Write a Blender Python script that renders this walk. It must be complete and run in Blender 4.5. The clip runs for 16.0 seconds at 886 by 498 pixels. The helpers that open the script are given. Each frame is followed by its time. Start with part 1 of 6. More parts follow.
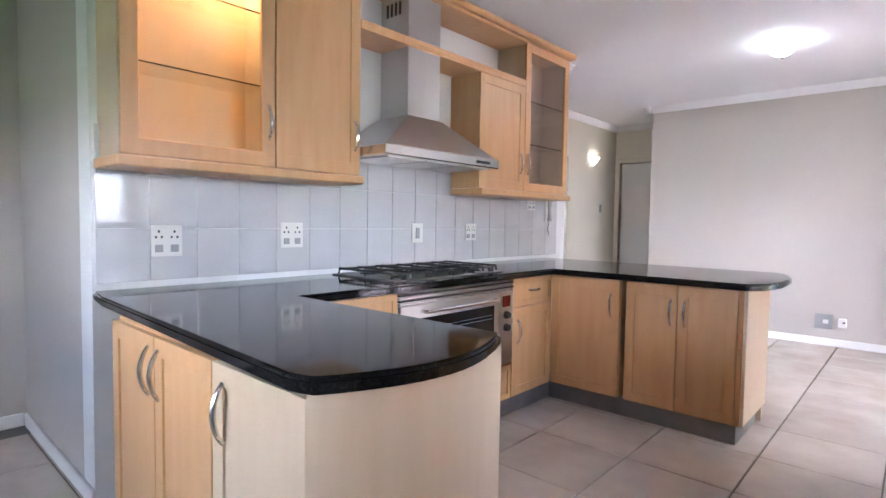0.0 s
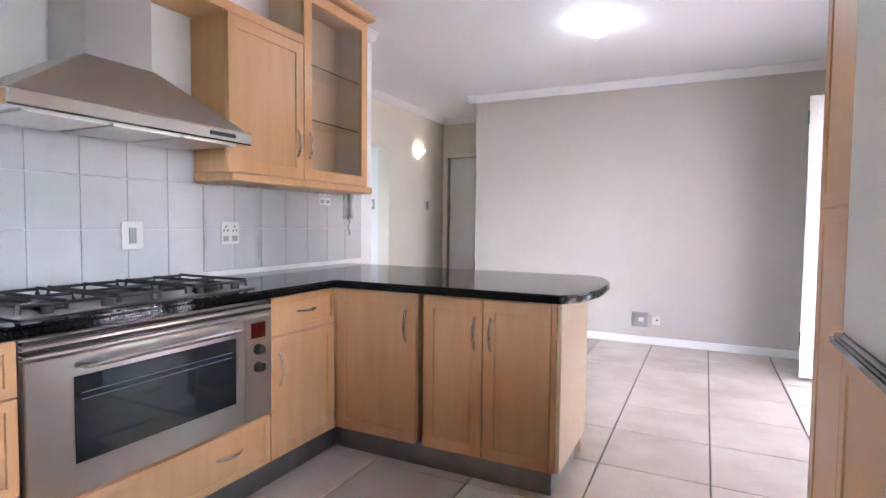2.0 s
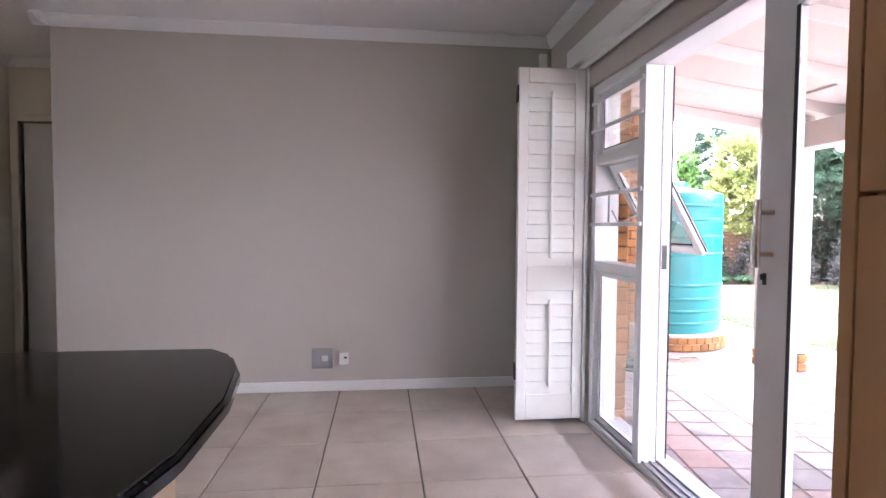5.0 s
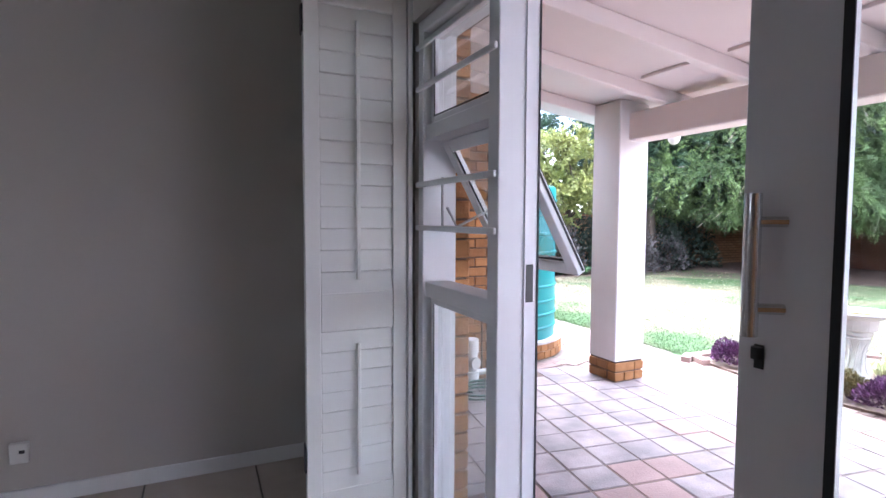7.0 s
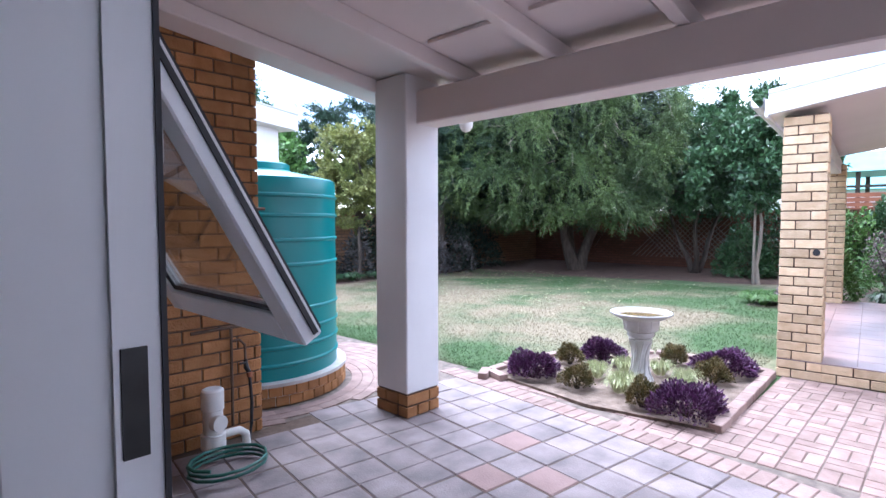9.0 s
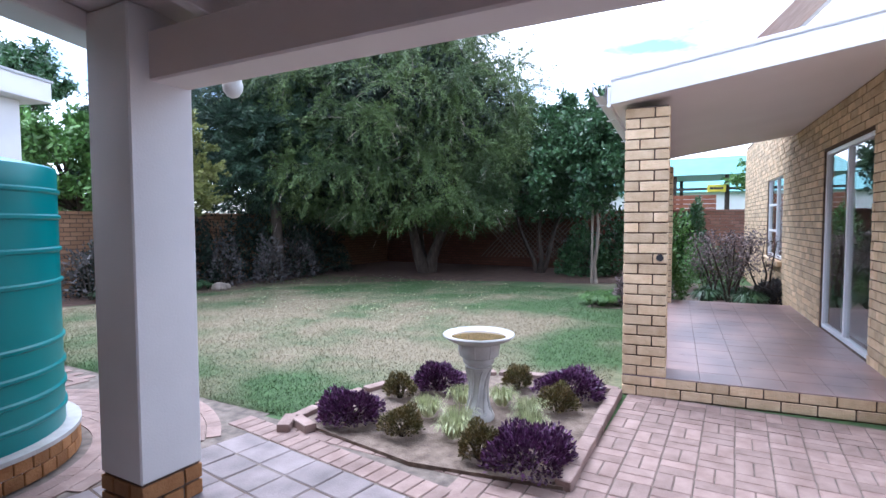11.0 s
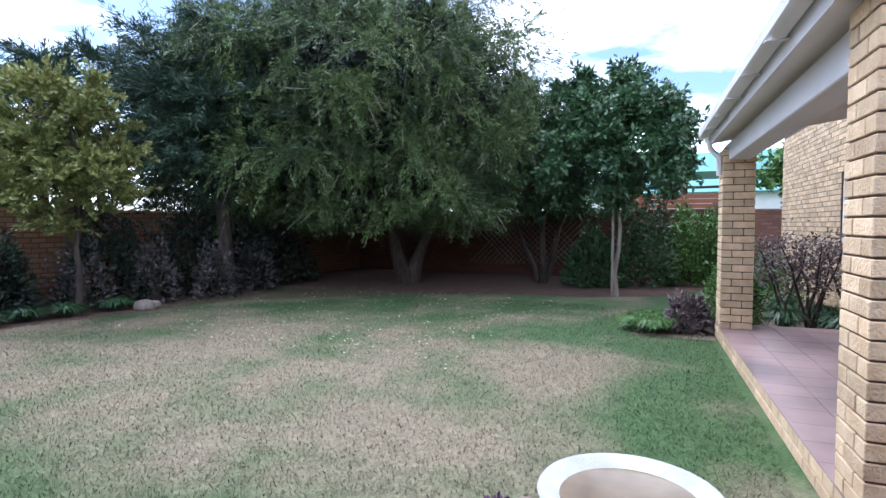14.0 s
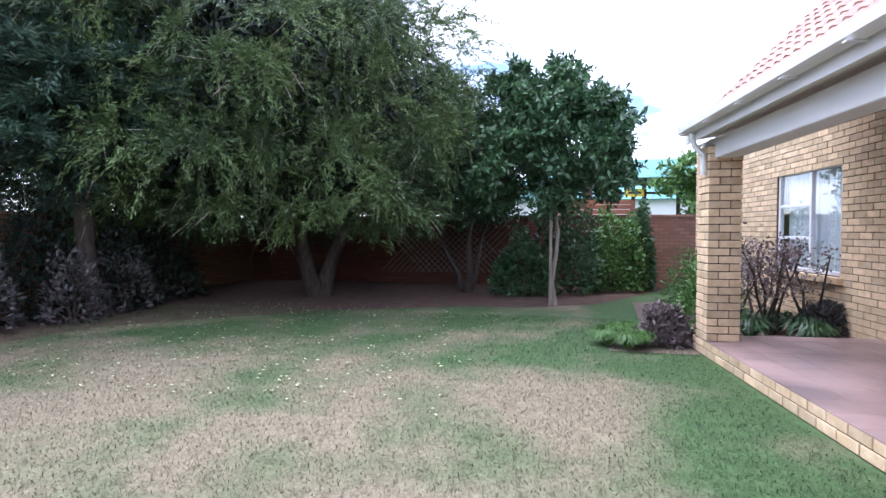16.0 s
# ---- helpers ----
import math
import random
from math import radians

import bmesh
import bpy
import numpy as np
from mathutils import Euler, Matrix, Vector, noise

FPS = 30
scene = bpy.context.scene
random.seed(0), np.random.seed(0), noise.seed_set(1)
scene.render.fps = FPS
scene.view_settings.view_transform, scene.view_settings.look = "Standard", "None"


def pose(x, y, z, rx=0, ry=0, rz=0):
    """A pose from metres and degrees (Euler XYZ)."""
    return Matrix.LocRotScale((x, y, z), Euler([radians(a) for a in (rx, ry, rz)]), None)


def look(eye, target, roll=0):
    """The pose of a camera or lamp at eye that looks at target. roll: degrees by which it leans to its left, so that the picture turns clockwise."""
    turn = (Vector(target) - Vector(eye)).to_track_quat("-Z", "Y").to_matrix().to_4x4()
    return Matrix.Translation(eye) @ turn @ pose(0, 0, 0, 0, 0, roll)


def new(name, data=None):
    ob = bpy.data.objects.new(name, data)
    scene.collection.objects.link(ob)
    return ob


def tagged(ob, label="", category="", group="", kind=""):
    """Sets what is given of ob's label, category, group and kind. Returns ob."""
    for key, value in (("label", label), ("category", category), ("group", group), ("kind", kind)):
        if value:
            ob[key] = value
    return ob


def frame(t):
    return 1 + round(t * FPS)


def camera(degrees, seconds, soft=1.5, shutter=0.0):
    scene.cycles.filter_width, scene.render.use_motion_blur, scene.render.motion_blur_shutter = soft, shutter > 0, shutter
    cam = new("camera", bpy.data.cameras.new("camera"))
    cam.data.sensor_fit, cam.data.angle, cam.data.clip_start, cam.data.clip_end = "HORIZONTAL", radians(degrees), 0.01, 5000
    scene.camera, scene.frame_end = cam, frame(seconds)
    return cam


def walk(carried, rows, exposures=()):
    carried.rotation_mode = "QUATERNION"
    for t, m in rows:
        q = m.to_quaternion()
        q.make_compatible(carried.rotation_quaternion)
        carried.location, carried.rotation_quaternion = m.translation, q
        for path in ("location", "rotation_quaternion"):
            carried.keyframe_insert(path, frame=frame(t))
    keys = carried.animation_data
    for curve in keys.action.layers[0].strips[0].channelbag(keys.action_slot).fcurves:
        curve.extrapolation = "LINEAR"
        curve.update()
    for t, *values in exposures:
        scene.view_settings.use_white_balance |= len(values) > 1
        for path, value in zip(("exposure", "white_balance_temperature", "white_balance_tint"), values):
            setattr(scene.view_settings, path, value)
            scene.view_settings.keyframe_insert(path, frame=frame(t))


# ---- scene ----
cam = camera(79.5, 16.0)
# seconds, eye (m), yaw, pitch, roll (degrees)
ROWS = [
    (0.0, -0.013, 0.441, 1.378, 42.02, -2.95, -0.91),
    (0.5, -0.017, 0.638, 1.367, 39.65, -2.91, -0.77),
    (1.0, -0.047, 0.853, 1.370, 36.36, -2.98, -0.77),
    (1.5, -0.099, 1.099, 1.374, 30.68, -2.91, -0.68),
    (2.0, -0.150, 1.380, 1.370, 26.25, -2.76, -0.59),
    (2.5, -0.211, 1.668, 1.364, 22.61, -2.58, -0.40),
    (3.0, -0.265, 1.946, 1.360, 17.55, -2.46, -0.38),
    (3.5, -0.291, 2.233, 1.360, 11.33, -2.23, -0.47),
    (4.0, -0.336, 2.522, 1.359, 5.10, -2.10, -0.56),
    (6.5, 0.007, 3.915, 1.464, -20.64, -3.27, -0.17),
    (7.0, 0.164, 4.186, 1.452, -24.58, -3.21, -0.25),
    (7.5, 0.312, 4.427, 1.448, -29.62, -3.11, -0.25),
    (8.0, 0.483, 4.626, 1.440, -35.21, -3.05, -0.16),
    (8.5, 0.695, 4.810, 1.445, -40.64, -3.04, -0.11),
    (9.0, 0.933, 4.969, 1.444, -46.22, -2.93, 0.08),
    (9.5, 1.164, 5.058, 1.460, -51.89, -2.96, 0.14),
    (10.0, 1.438, 5.123, 1.482, -56.21, -2.99, 0.13),
    (12.5, 2.968, 5.843, 1.433, -63.53, -2.82, 0.22),
    (13.0, 3.329, 6.119, 1.452, -63.81, -2.80, 0.16),
    (13.5, 3.642, 6.442, 1.428, -64.03, -2.75, 0.11),
    (14.0, 3.925, 6.775, 1.423, -64.42, -2.69, 0.06),
    (14.5, 4.230, 7.091, 1.436, -65.00, -2.57, 0.00),
    (15.0, 4.461, 7.387, 1.402, -66.97, -2.29, -0.02),
    (15.5, 4.635, 7.716, 1.365, -71.50, -2.13, -0.06),
    (16.0, 4.761, 8.086, 1.383, -77.48, -1.97, -0.02),
]
EXPOSURES = [(0.0, 5.65, 5600, 16), (1.5, 5.75, 5600, 16), (3.0, 5.3, 5800, 20), (4.2, 4.85, 6000, 22), (6.3, 3.6, 5650, 18), (7.0, 3.25, 5500, 17), (8.0, 2.65, 5400, 16), (9.0, 1.9, 5250, 15), (10.2, 1.45, 5250, 14), (12.3, 0.95, 5300, 13), (14.0, 0.9, 5350, 15), (15.0, 1.1, 5400, 18), (16.0, 1.15, 5450, 19)]
walk(cam, [(t, pose(x, y, z, 90 + pitch, roll, yaw)) for t, x, y, z, yaw, pitch, roll in ROWS], EXPOSURES)

# ---- world and large lights ----
world = bpy.data.worlds.new("sky")
scene.world = world
world.use_nodes = True
wn, wl = world.node_tree.nodes, world.node_tree.links
wn.clear()
SUN_EL, SUN_AZ = radians(60), radians(22)
w_out, w_bg = wn.new("ShaderNodeOutputWorld"), wn.new("ShaderNodeBackground")
w_sky = wn.new("ShaderNodeTexSky")
w_sky.sky_type, w_sky.sun_disc, w_sky.sun_elevation, w_sky.sun_rotation = "NISHITA", False, SUN_EL, SUN_AZ
w_bg.inputs["Strength"].default_value = 0.13
w_tc, w_map = wn.new("ShaderNodeTexCoord"), wn.new("ShaderNodeMapping")
w_map.inputs["Scale"].default_value = (1.0, 1.0, 3.2)
w_noise, w_ramp, w_mix = wn.new("ShaderNodeTexNoise"), wn.new("ShaderNodeValToRGB"), wn.new("ShaderNodeMix")
w_noise.inputs["Scale"].default_value, w_noise.inputs["Detail"].default_value = 2.1, 7
w_noise.inputs["Roughness"].default_value = 0.55
w_ramp.color_ramp.elements[0].position, w_ramp.color_ramp.elements[1].position = 0.41, 0.56
w_mix.data_type = "RGBA"
w_mix.inputs["B"].default_value = (14.0, 14.1, 14.3, 1)
wl.new(w_tc.outputs["Generated"], w_map.inputs["Vector"])
wl.new(w_map.outputs["Vector"], w_noise.inputs["Vector"])
wl.new(w_noise.outputs["Fac"], w_ramp.inputs["Fac"])
wl.new(w_ramp.outputs["Color"], w_mix.inputs["Factor"])
wl.new(w_sky.outputs["Color"], w_mix.inputs["A"])
wl.new(w_mix.outputs["Result"], w_bg.inputs["Color"])
wl.new(w_bg.outputs["Background"], w_out.inputs["Surface"])

sun_data = bpy.data.lights.new("sun", "SUN")
sun_data.energy, sun_data.angle, sun_data.color = 1.8, radians(42), (1.0, 0.97, 0.92)
sun = new("sun", sun_data)
sun.matrix_world = look((8 + 30 * math.sin(SUN_AZ) * math.cos(SUN_EL), 8 + 30 * math.cos(SUN_AZ) * math.cos(SUN_EL), 30 * math.sin(SUN_EL)), (8, 8, 0))


def sky_lamp(name, x, y, z, w, h, target, power):
    """An added area lamp that stands in for sky light through an opening."""
    d = bpy.data.lights.new(name, "AREA")
    d.shape, d.size, d.size_y, d.energy, d.color = "RECTANGLE", w, h, power, (0.95, 0.97, 1.0)
    ob = new(name, d)
    ob.matrix_world = look((x, y, z), target)
    return ob


# ---- materials ----
def ramp2(nt, a, b, p0=0.3, p1=0.7):
    r = nt.nodes.new("ShaderNodeValToRGB")
    r.color_ramp.elements[0].position, r.color_ramp.elements[1].position = p0, p1
    r.color_ramp.elements[0].color, r.color_ramp.elements[1].color = (*a, 1), (*b, 1)
    return r


def mat(name, a, b=None, rough=0.5, metal=0.0, scale=6.0, stretch=(1, 1, 1), bump=0.0, fine=60.0, rnd=0.0, coat=0.0, spec=0.5, detail=5, p=(0.3, 0.7), rough_var=0.08):
    """A procedural surface: two colours mixed by noise at one scale, fine relief and gloss variation at another, a tint per piece."""
    m = bpy.data.materials.new(name)
    m.use_nodes = True
    nt = m.node_tree
    n, l = nt.nodes, nt.links
    bs = n["Principled BSDF"]
    b = b or a
    geo, mp = n.new("ShaderNodeNewGeometry"), n.new("ShaderNodeMapping")
    mp.inputs["Scale"].default_value = stretch
    l.new(geo.outputs["Position"], mp.inputs["Vector"])
    nz = n.new("ShaderNodeTexNoise")
    nz.inputs["Scale"].default_value, nz.inputs["Detail"].default_value = scale, detail
    l.new(mp.outputs["Vector"], nz.inputs["Vector"])
    r = ramp2(nt, a, b, *p)
    l.new(nz.outputs["Fac"], r.inputs["Fac"])
    col = r.outputs["Color"]
    fn = n.new("ShaderNodeTexNoise")
    fn.inputs["Scale"].default_value, fn.inputs["Detail"].default_value = fine, 4
    l.new(mp.outputs["Vector"], fn.inputs["Vector"])
    if rnd:
        oi, isl, ad = n.new("ShaderNodeObjectInfo"), n.new("ShaderNodeNewGeometry"), n.new("ShaderNodeMath")
        ad.operation = "ADD"
        fr = n.new("ShaderNodeMath")
        fr.operation = "FRACT"
        l.new(oi.outputs["Random"], ad.inputs[0])
        l.new(isl.outputs["Random Per Island"], ad.inputs[1])
        l.new(ad.outputs[0], fr.inputs[0])
        mr, hsv = n.new("ShaderNodeMapRange"), n.new("ShaderNodeHueSaturation")
        mr.inputs["To Min"].default_value, mr.inputs["To Max"].default_value = 1 - rnd, 1 + rnd
        l.new(fr.outputs[0], mr.inputs["Value"])
        l.new(mr.outputs["Result"], hsv.inputs["Value"])
        l.new(col, hsv.inputs["Color"])
        col = hsv.outputs["Color"]
    l.new(col, bs.inputs["Base Color"])
    rr = n.new("ShaderNodeMapRange")
    rr.inputs["To Min"].default_value, rr.inputs["To Max"].default_value = max(0.02, rough - rough_var), min(1.0, rough + rough_var)
    l.new(nz.outputs["Fac"], rr.inputs["Value"])
    l.new(rr.outputs["Result"], bs.inputs["Roughness"])
    bs.inputs["Metallic"].default_value = metal
    bs.inputs["Coat Weight"].default_value = coat
    bs.inputs["Specular IOR Level"].default_value = spec
    if bump:
        bp = n.new("ShaderNodeBump")
        bp.inputs["Strength"].default_value, bp.inputs["Distance"].default_value = bump, 0.01
        l.new(fn.outputs["Fac"], bp.inputs["Height"])
        l.new(bp.outputs["Normal"], bs.inputs["Normal"])
    return m


def glow(name, colour, strength):
    m = mat(name, colour, rough=0.3)
    bs = m.node_tree.nodes["Principled BSDF"]
    bs.inputs["Emission Color"].default_value, bs.inputs["Emission Strength"].default_value = (*colour, 1), strength
    return m


def glass(name, tint=(1, 1, 1), rough=0.0, edge=0.6):
    """A thin pane: clear, with a mirror's share that grows towards the edge-on view."""
    m = bpy.data.materials.new(name)
    m.use_nodes = True
    n, l = m.node_tree.nodes, m.node_tree.links
    n.clear()
    out, tr, gl, mx, fr, pw, ad = (n.new("ShaderNode" + k) for k in ("OutputMaterial", "BsdfTransparent", "BsdfGlossy", "MixShader", "LayerWeight", "Math", "Math"))
    tr.inputs["Color"].default_value, gl.inputs["Roughness"].default_value = (*tint, 1), rough
    fr.inputs["Blend"].default_value = 0.5
    pw.operation, pw.inputs[1].default_value = "POWER", 3.0
    ad.operation, ad.inputs[1].default_value, ad.inputs[2].default_value = "MULTIPLY_ADD", edge, 0.03
    l.new(fr.outputs["Facing"], pw.inputs[0])
    l.new(pw.outputs[0], ad.inputs[0])
    l.new(ad.outputs[0], mx.inputs["Fac"])
    l.new(tr.outputs["BSDF"], mx.inputs[1])
    l.new(gl.outputs["BSDF"], mx.inputs[2])
    l.new(mx.outputs["Shader"], out.inputs["Surface"])
    return m


def brick_far(name, a, b, mortar):
    """Brickwork of a wall that stays far off: courses by texture, joints sunk."""
    m = mat(name, a, b, rough=0.9, scale=3.0)
    n, l = m.node_tree.nodes, m.node_tree.links
    bs = n["Principled BSDF"]
    geo, sep, add, comb, bt = (n.new("ShaderNode" + k) for k in ("NewGeometry", "SeparateXYZ", "Math", "CombineXYZ", "TexBrick"))
    l.new(geo.outputs["Position"], sep.inputs[0])
    l.new(sep.outputs["X"], add.inputs[0])
    l.new(sep.outputs["Y"], add.inputs[1])
    l.new(add.outputs[0], comb.inputs["X"])
    l.new(sep.outputs["Z"], comb.inputs["Y"])
    l.new(comb.outputs[0], bt.inputs["Vector"])
    for k, v in (("Scale", 1.0), ("Brick Width", 0.235), ("Row Height", 0.0857), ("Mortar Size", 0.011), ("Mortar Smooth", 0.3)):
        bt.inputs[k].default_value = v
    bt.inputs["Color1"].default_value, bt.inputs["Color2"].default_value, bt.inputs["Mortar"].default_value = (*a, 1), (*b, 1), (*mortar, 1)
    l.new(bt.outputs["Color"], bs.inputs["Base Color"])
    bp = n.new("ShaderNodeBump")
    bp.invert, bp.inputs["Distance"].default_value = True, 0.01
    l.new(bt.outputs["Fac"], bp.inputs["Height"])
    l.new(bp.outputs["Normal"], bs.inputs["Normal"])
    return m


WALL = mat("grey_beige_wall_paint", (0.49, 0.445, 0.408), (0.515, 0.47, 0.433), 0.75, scale=1.2, bump=0.06, fine=180)
WALL_WARM = mat("cream_wall_paint", (0.69, 0.64, 0.54), (0.71, 0.66, 0.57), 0.7, scale=1.2, bump=0.06, fine=180)
WHITE = mat("white_paint", (0.76, 0.75, 0.74), (0.79, 0.78, 0.77), 0.6, scale=1.5, bump=0.04, fine=120)
CEIL = mat("ceiling_paint", (0.76, 0.75, 0.77), (0.79, 0.78, 0.80), 0.85, scale=0.8, bump=0.04, fine=150)
SHUTTER = mat("white_shutter_lacquer", (0.77, 0.76, 0.72), (0.8, 0.79, 0.76), 0.4, scale=3)
MAPLE = mat("maple_veneer", (0.58, 0.32, 0.145), (0.645, 0.38, 0.19), 0.36, scale=3.5, stretch=(6, 6, 0.7), bump=0.02, fine=40, spec=0.4, p=(0.25, 0.75))
MAPLE_DEEP = mat("reddish_maple_veneer", (0.49, 0.25, 0.115), (0.555, 0.305, 0.15), 0.36, scale=3.5, stretch=(6, 6, 0.7), bump=0.02, fine=40, spec=0.4, p=(0.25, 0.75))
MAPLE_PALE = mat("pale_maple_panel", (0.60, 0.445, 0.295), (0.655, 0.505, 0.355), 0.42, scale=3, stretch=(5, 5, 0.6), bump=0.02, fine=40, p=(0.25, 0.75))
MAPLE_RED = mat("reddish_wood_edge", (0.44, 0.19, 0.07), (0.52, 0.26, 0.11), 0.4, scale=3, stretch=(5, 5, 0.6))
GRANITE = mat("black_granite", (0.008, 0.008, 0.009), (0.03, 0.03, 0.032), 0.08, scale=160, detail=2, p=(0.5, 0.8), rough_var=0.02, spec=0.3)
STEEL = mat("brushed_steel", (0.53, 0.51, 0.50), (0.57, 0.55, 0.54), 0.3, 1.0, scale=2.5, rough_var=0.04)
CHROME = mat("satin_chrome", (0.68, 0.68, 0.68), rough=0.22, metal=1.0)
KICK = mat("grey_metal_kickboard", (0.20, 0.19, 0.18), (0.26, 0.25, 0.24), 0.35, 0.7, scale=8)
BLACK = mat("black_enamel", (0.012, 0.012, 0.012), (0.03, 0.03, 0.03), 0.4, scale=20)
OVEN_GLASS = mat("dark_oven_glass", (0.012, 0.016, 0.02), rough=0.06, spec=0.7, rough_var=0.02)
TILE_WALL = mat("white_glazed_tile", (0.55, 0.54, 0.555), (0.59, 0.58, 0.595), 0.06, scale=4, rnd=0.02, rough_var=0.02)
GROUT_WALL = mat("pale_grout", (0.74, 0.73, 0.73), (0.8, 0.79, 0.79), 0.8)
TILE_FLOOR = mat("beige_ceramic_floor_tile", (0.47, 0.39, 0.33), (0.60, 0.52, 0.46), 0.22, scale=2.6, bump=0.015, fine=30, rnd=0.04, p=(0.3, 0.68))
GROUT_FLOOR = mat("dark_grey_grout", (0.10, 0.09, 0.085), (0.14, 0.13, 0.12), 0.9)
PLATE = mat("white_plastic", (0.74, 0.73, 0.70), rough=0.35)
PLATE_GREY = mat("grey_metal_plate", (0.36, 0.36, 0.37), rough=0.4, metal=0.4)
ALU = mat("white_aluminium", (0.72, 0.72, 0.74), (0.76, 0.76, 0.78), 0.35, scale=3)
RUBBER = mat("black_seal", (0.02, 0.02, 0.024), rough=0.6)
PANE = glass("window_glass", (0.96, 0.98, 0.97), edge=0.9)
PANE_BRONZE = glass("cabinet_glass", (0.96, 0.94, 0.91))
SHELF_GLASS = glass("shelf_glass", (0.98, 0.98, 0.97), edge=0.12)
GLASS_EDGE = mat("dark_green_glass_edge", (0.03, 0.035, 0.02), rough=0.15)
BRICK_Y = mat("ochre_face_brick", (0.275, 0.122, 0.040), (0.385, 0.19, 0.072), 0.85, scale=9, bump=0.6, fine=70, rnd=0.24)
BRICK_P = mat("pale_yellow_face_brick", (0.57, 0.40, 0.235), (0.72, 0.55, 0.36), 0.85, scale=11, bump=0.8, fine=60, rnd=0.2)
MORTAR = mat("brown_mortar", (0.085, 0.055, 0.038), (0.14, 0.095, 0.068), 0.95, scale=15, bump=0.4)
PLASTER = mat("white_painted_plaster", (0.68, 0.66, 0.66), (0.74, 0.72, 0.72), 0.7, scale=2.5, bump=0.12, fine=90)
PATIO_CEIL = mat("patio_ceiling_paint", (0.74, 0.68, 0.66), (0.79, 0.73, 0.71), 0.8, scale=1.2, bump=0.05)
PAVER = mat("concrete_paver", (0.145, 0.118, 0.118), (0.305, 0.25, 0.245), 0.8, scale=4, bump=0.35, fine=80, rnd=0.13)
PAVER_RED = mat("pink_concrete_paver", (0.23, 0.145, 0.13), (0.31, 0.205, 0.185), 0.8, scale=5, bump=0.35, fine=80, rnd=0.1)
CLAY = mat("clay_paving_brick", (0.20, 0.13, 0.11), (0.33, 0.235, 0.205), 0.88, scale=7, bump=0.4, fine=70, rnd=0.16)
PORCH = mat("red_brown_porch_tile", (0.19, 0.13, 0.125), (0.37, 0.25, 0.23), 0.36, scale=1.5, bump=0.08, fine=50, rnd=0.06, p=(0.36, 0.62), detail=7, rough_var=0.14)
SAND = mat("joint_sand", (0.09, 0.07, 0.058), (0.22, 0.175, 0.145), 0.95, scale=12, bump=0.4)
SOIL = mat("garden_soil", (0.11, 0.075, 0.055), (0.24, 0.18, 0.14), 0.95, scale=14, bump=0.9, fine=60)
DIRT = mat("bare_red_earth", (0.075, 0.043, 0.032), (0.13, 0.078, 0.058), 0.95, scale=4, bump=0.5)
TANK = mat("turquoise_polyethylene", (0.004, 0.155, 0.165), (0.007, 0.215, 0.218), 0.34, scale=1.5)
CEMENT = mat("weathered_cement", (0.40, 0.38, 0.36), (0.55, 0.53, 0.51), 0.85, scale=9, bump=0.3, fine=80)
BATH_W = mat("pale_cast_stone", (0.38, 0.375, 0.365), (0.56, 0.55, 0.54), 0.8, scale=8, bump=0.3, fine=90)
WATER = mat("murky_water", (0.14, 0.09, 0.035), (0.2, 0.14, 0.07), 0.05, scale=10)
BARK = mat("dark_bark", (0.035, 0.026, 0.02), (0.085, 0.066, 0.053), 0.95, scale=8, stretch=(2, 2, 0.5), bump=0.9, fine=30)
BARK_PALE = mat("pale_bark", (0.2, 0.16, 0.13), (0.32, 0.27, 0.23), 0.9, scale=8, stretch=(2, 2, 0.5), bump=0.6, fine=30)
# Near-black leaf: shade of crown and wall border put into the colour.
LEAF_SHADE = mat("shade_coloured_leaf", (0.006, 0.014, 0.008), (0.016, 0.032, 0.016), 0.7, scale=1.2, rnd=0.35)
LEAF_DARK = mat("dark_pine_leaf", (0.015, 0.037, 0.022), (0.045, 0.09, 0.048), 0.6, scale=1.2, rnd=0.35)
LEAF_WILLOW = mat("feathery_green_leaf", (0.027, 0.056, 0.018), (0.114, 0.168, 0.045), 0.55, scale=0.8, rnd=0.4)
LEAF_YELLOW = mat("yellow_green_leaf", (0.13, 0.16, 0.04), (0.245, 0.255, 0.075), 0.55, scale=1.5, rnd=0.35)
LEAF_GREEN = mat("broad_green_leaf", (0.024, 0.068, 0.025), (0.068, 0.14, 0.053), 0.45, scale=1.5, rnd=0.35)
LEAF_BRIGHT = mat("bright_green_leaf", (0.07, 0.16, 0.03), (0.13, 0.24, 0.06), 0.5, scale=2, rnd=0.35)
LEAF_PURPLE = mat("purple_leaf", (0.045, 0.011, 0.045), (0.13, 0.045, 0.125), 0.4, scale=14, rnd=0.5)
LEAF_OLIVE = mat("reddish_olive_leaf", (0.085, 0.082, 0.022), (0.18, 0.125, 0.045), 0.6, scale=14, rnd=0.4)
LEAF_PALE = mat("variegated_grass_blade", (0.30, 0.34, 0.14), (0.56, 0.57, 0.33), 0.5, scale=20, rnd=0.3)
LEAF_GREY = mat("greyish_mauve_leaf", (0.024, 0.027, 0.024), (0.13, 0.112, 0.112), 0.6, scale=4, rnd=0.35)
ROOF_RED = mat("red_clay_roof_tile", (0.33, 0.185, 0.14), (0.46, 0.29, 0.235), 0.7, scale=5, bump=0.2, rnd=0.12)
TEAL_ROOF = mat("teal_sheet_roof", (0.10, 0.30, 0.30), (0.14, 0.36, 0.35), 0.5, scale=3)
FENCE_WOOD = mat("red_brown_timber", (0.24, 0.075, 0.04), (0.33, 0.12, 0.06), 0.6, scale=5, stretch=(1, 1, 6))
YELLOW = mat("yellow_sign_paint", (0.75, 0.62, 0.05), rough=0.5)
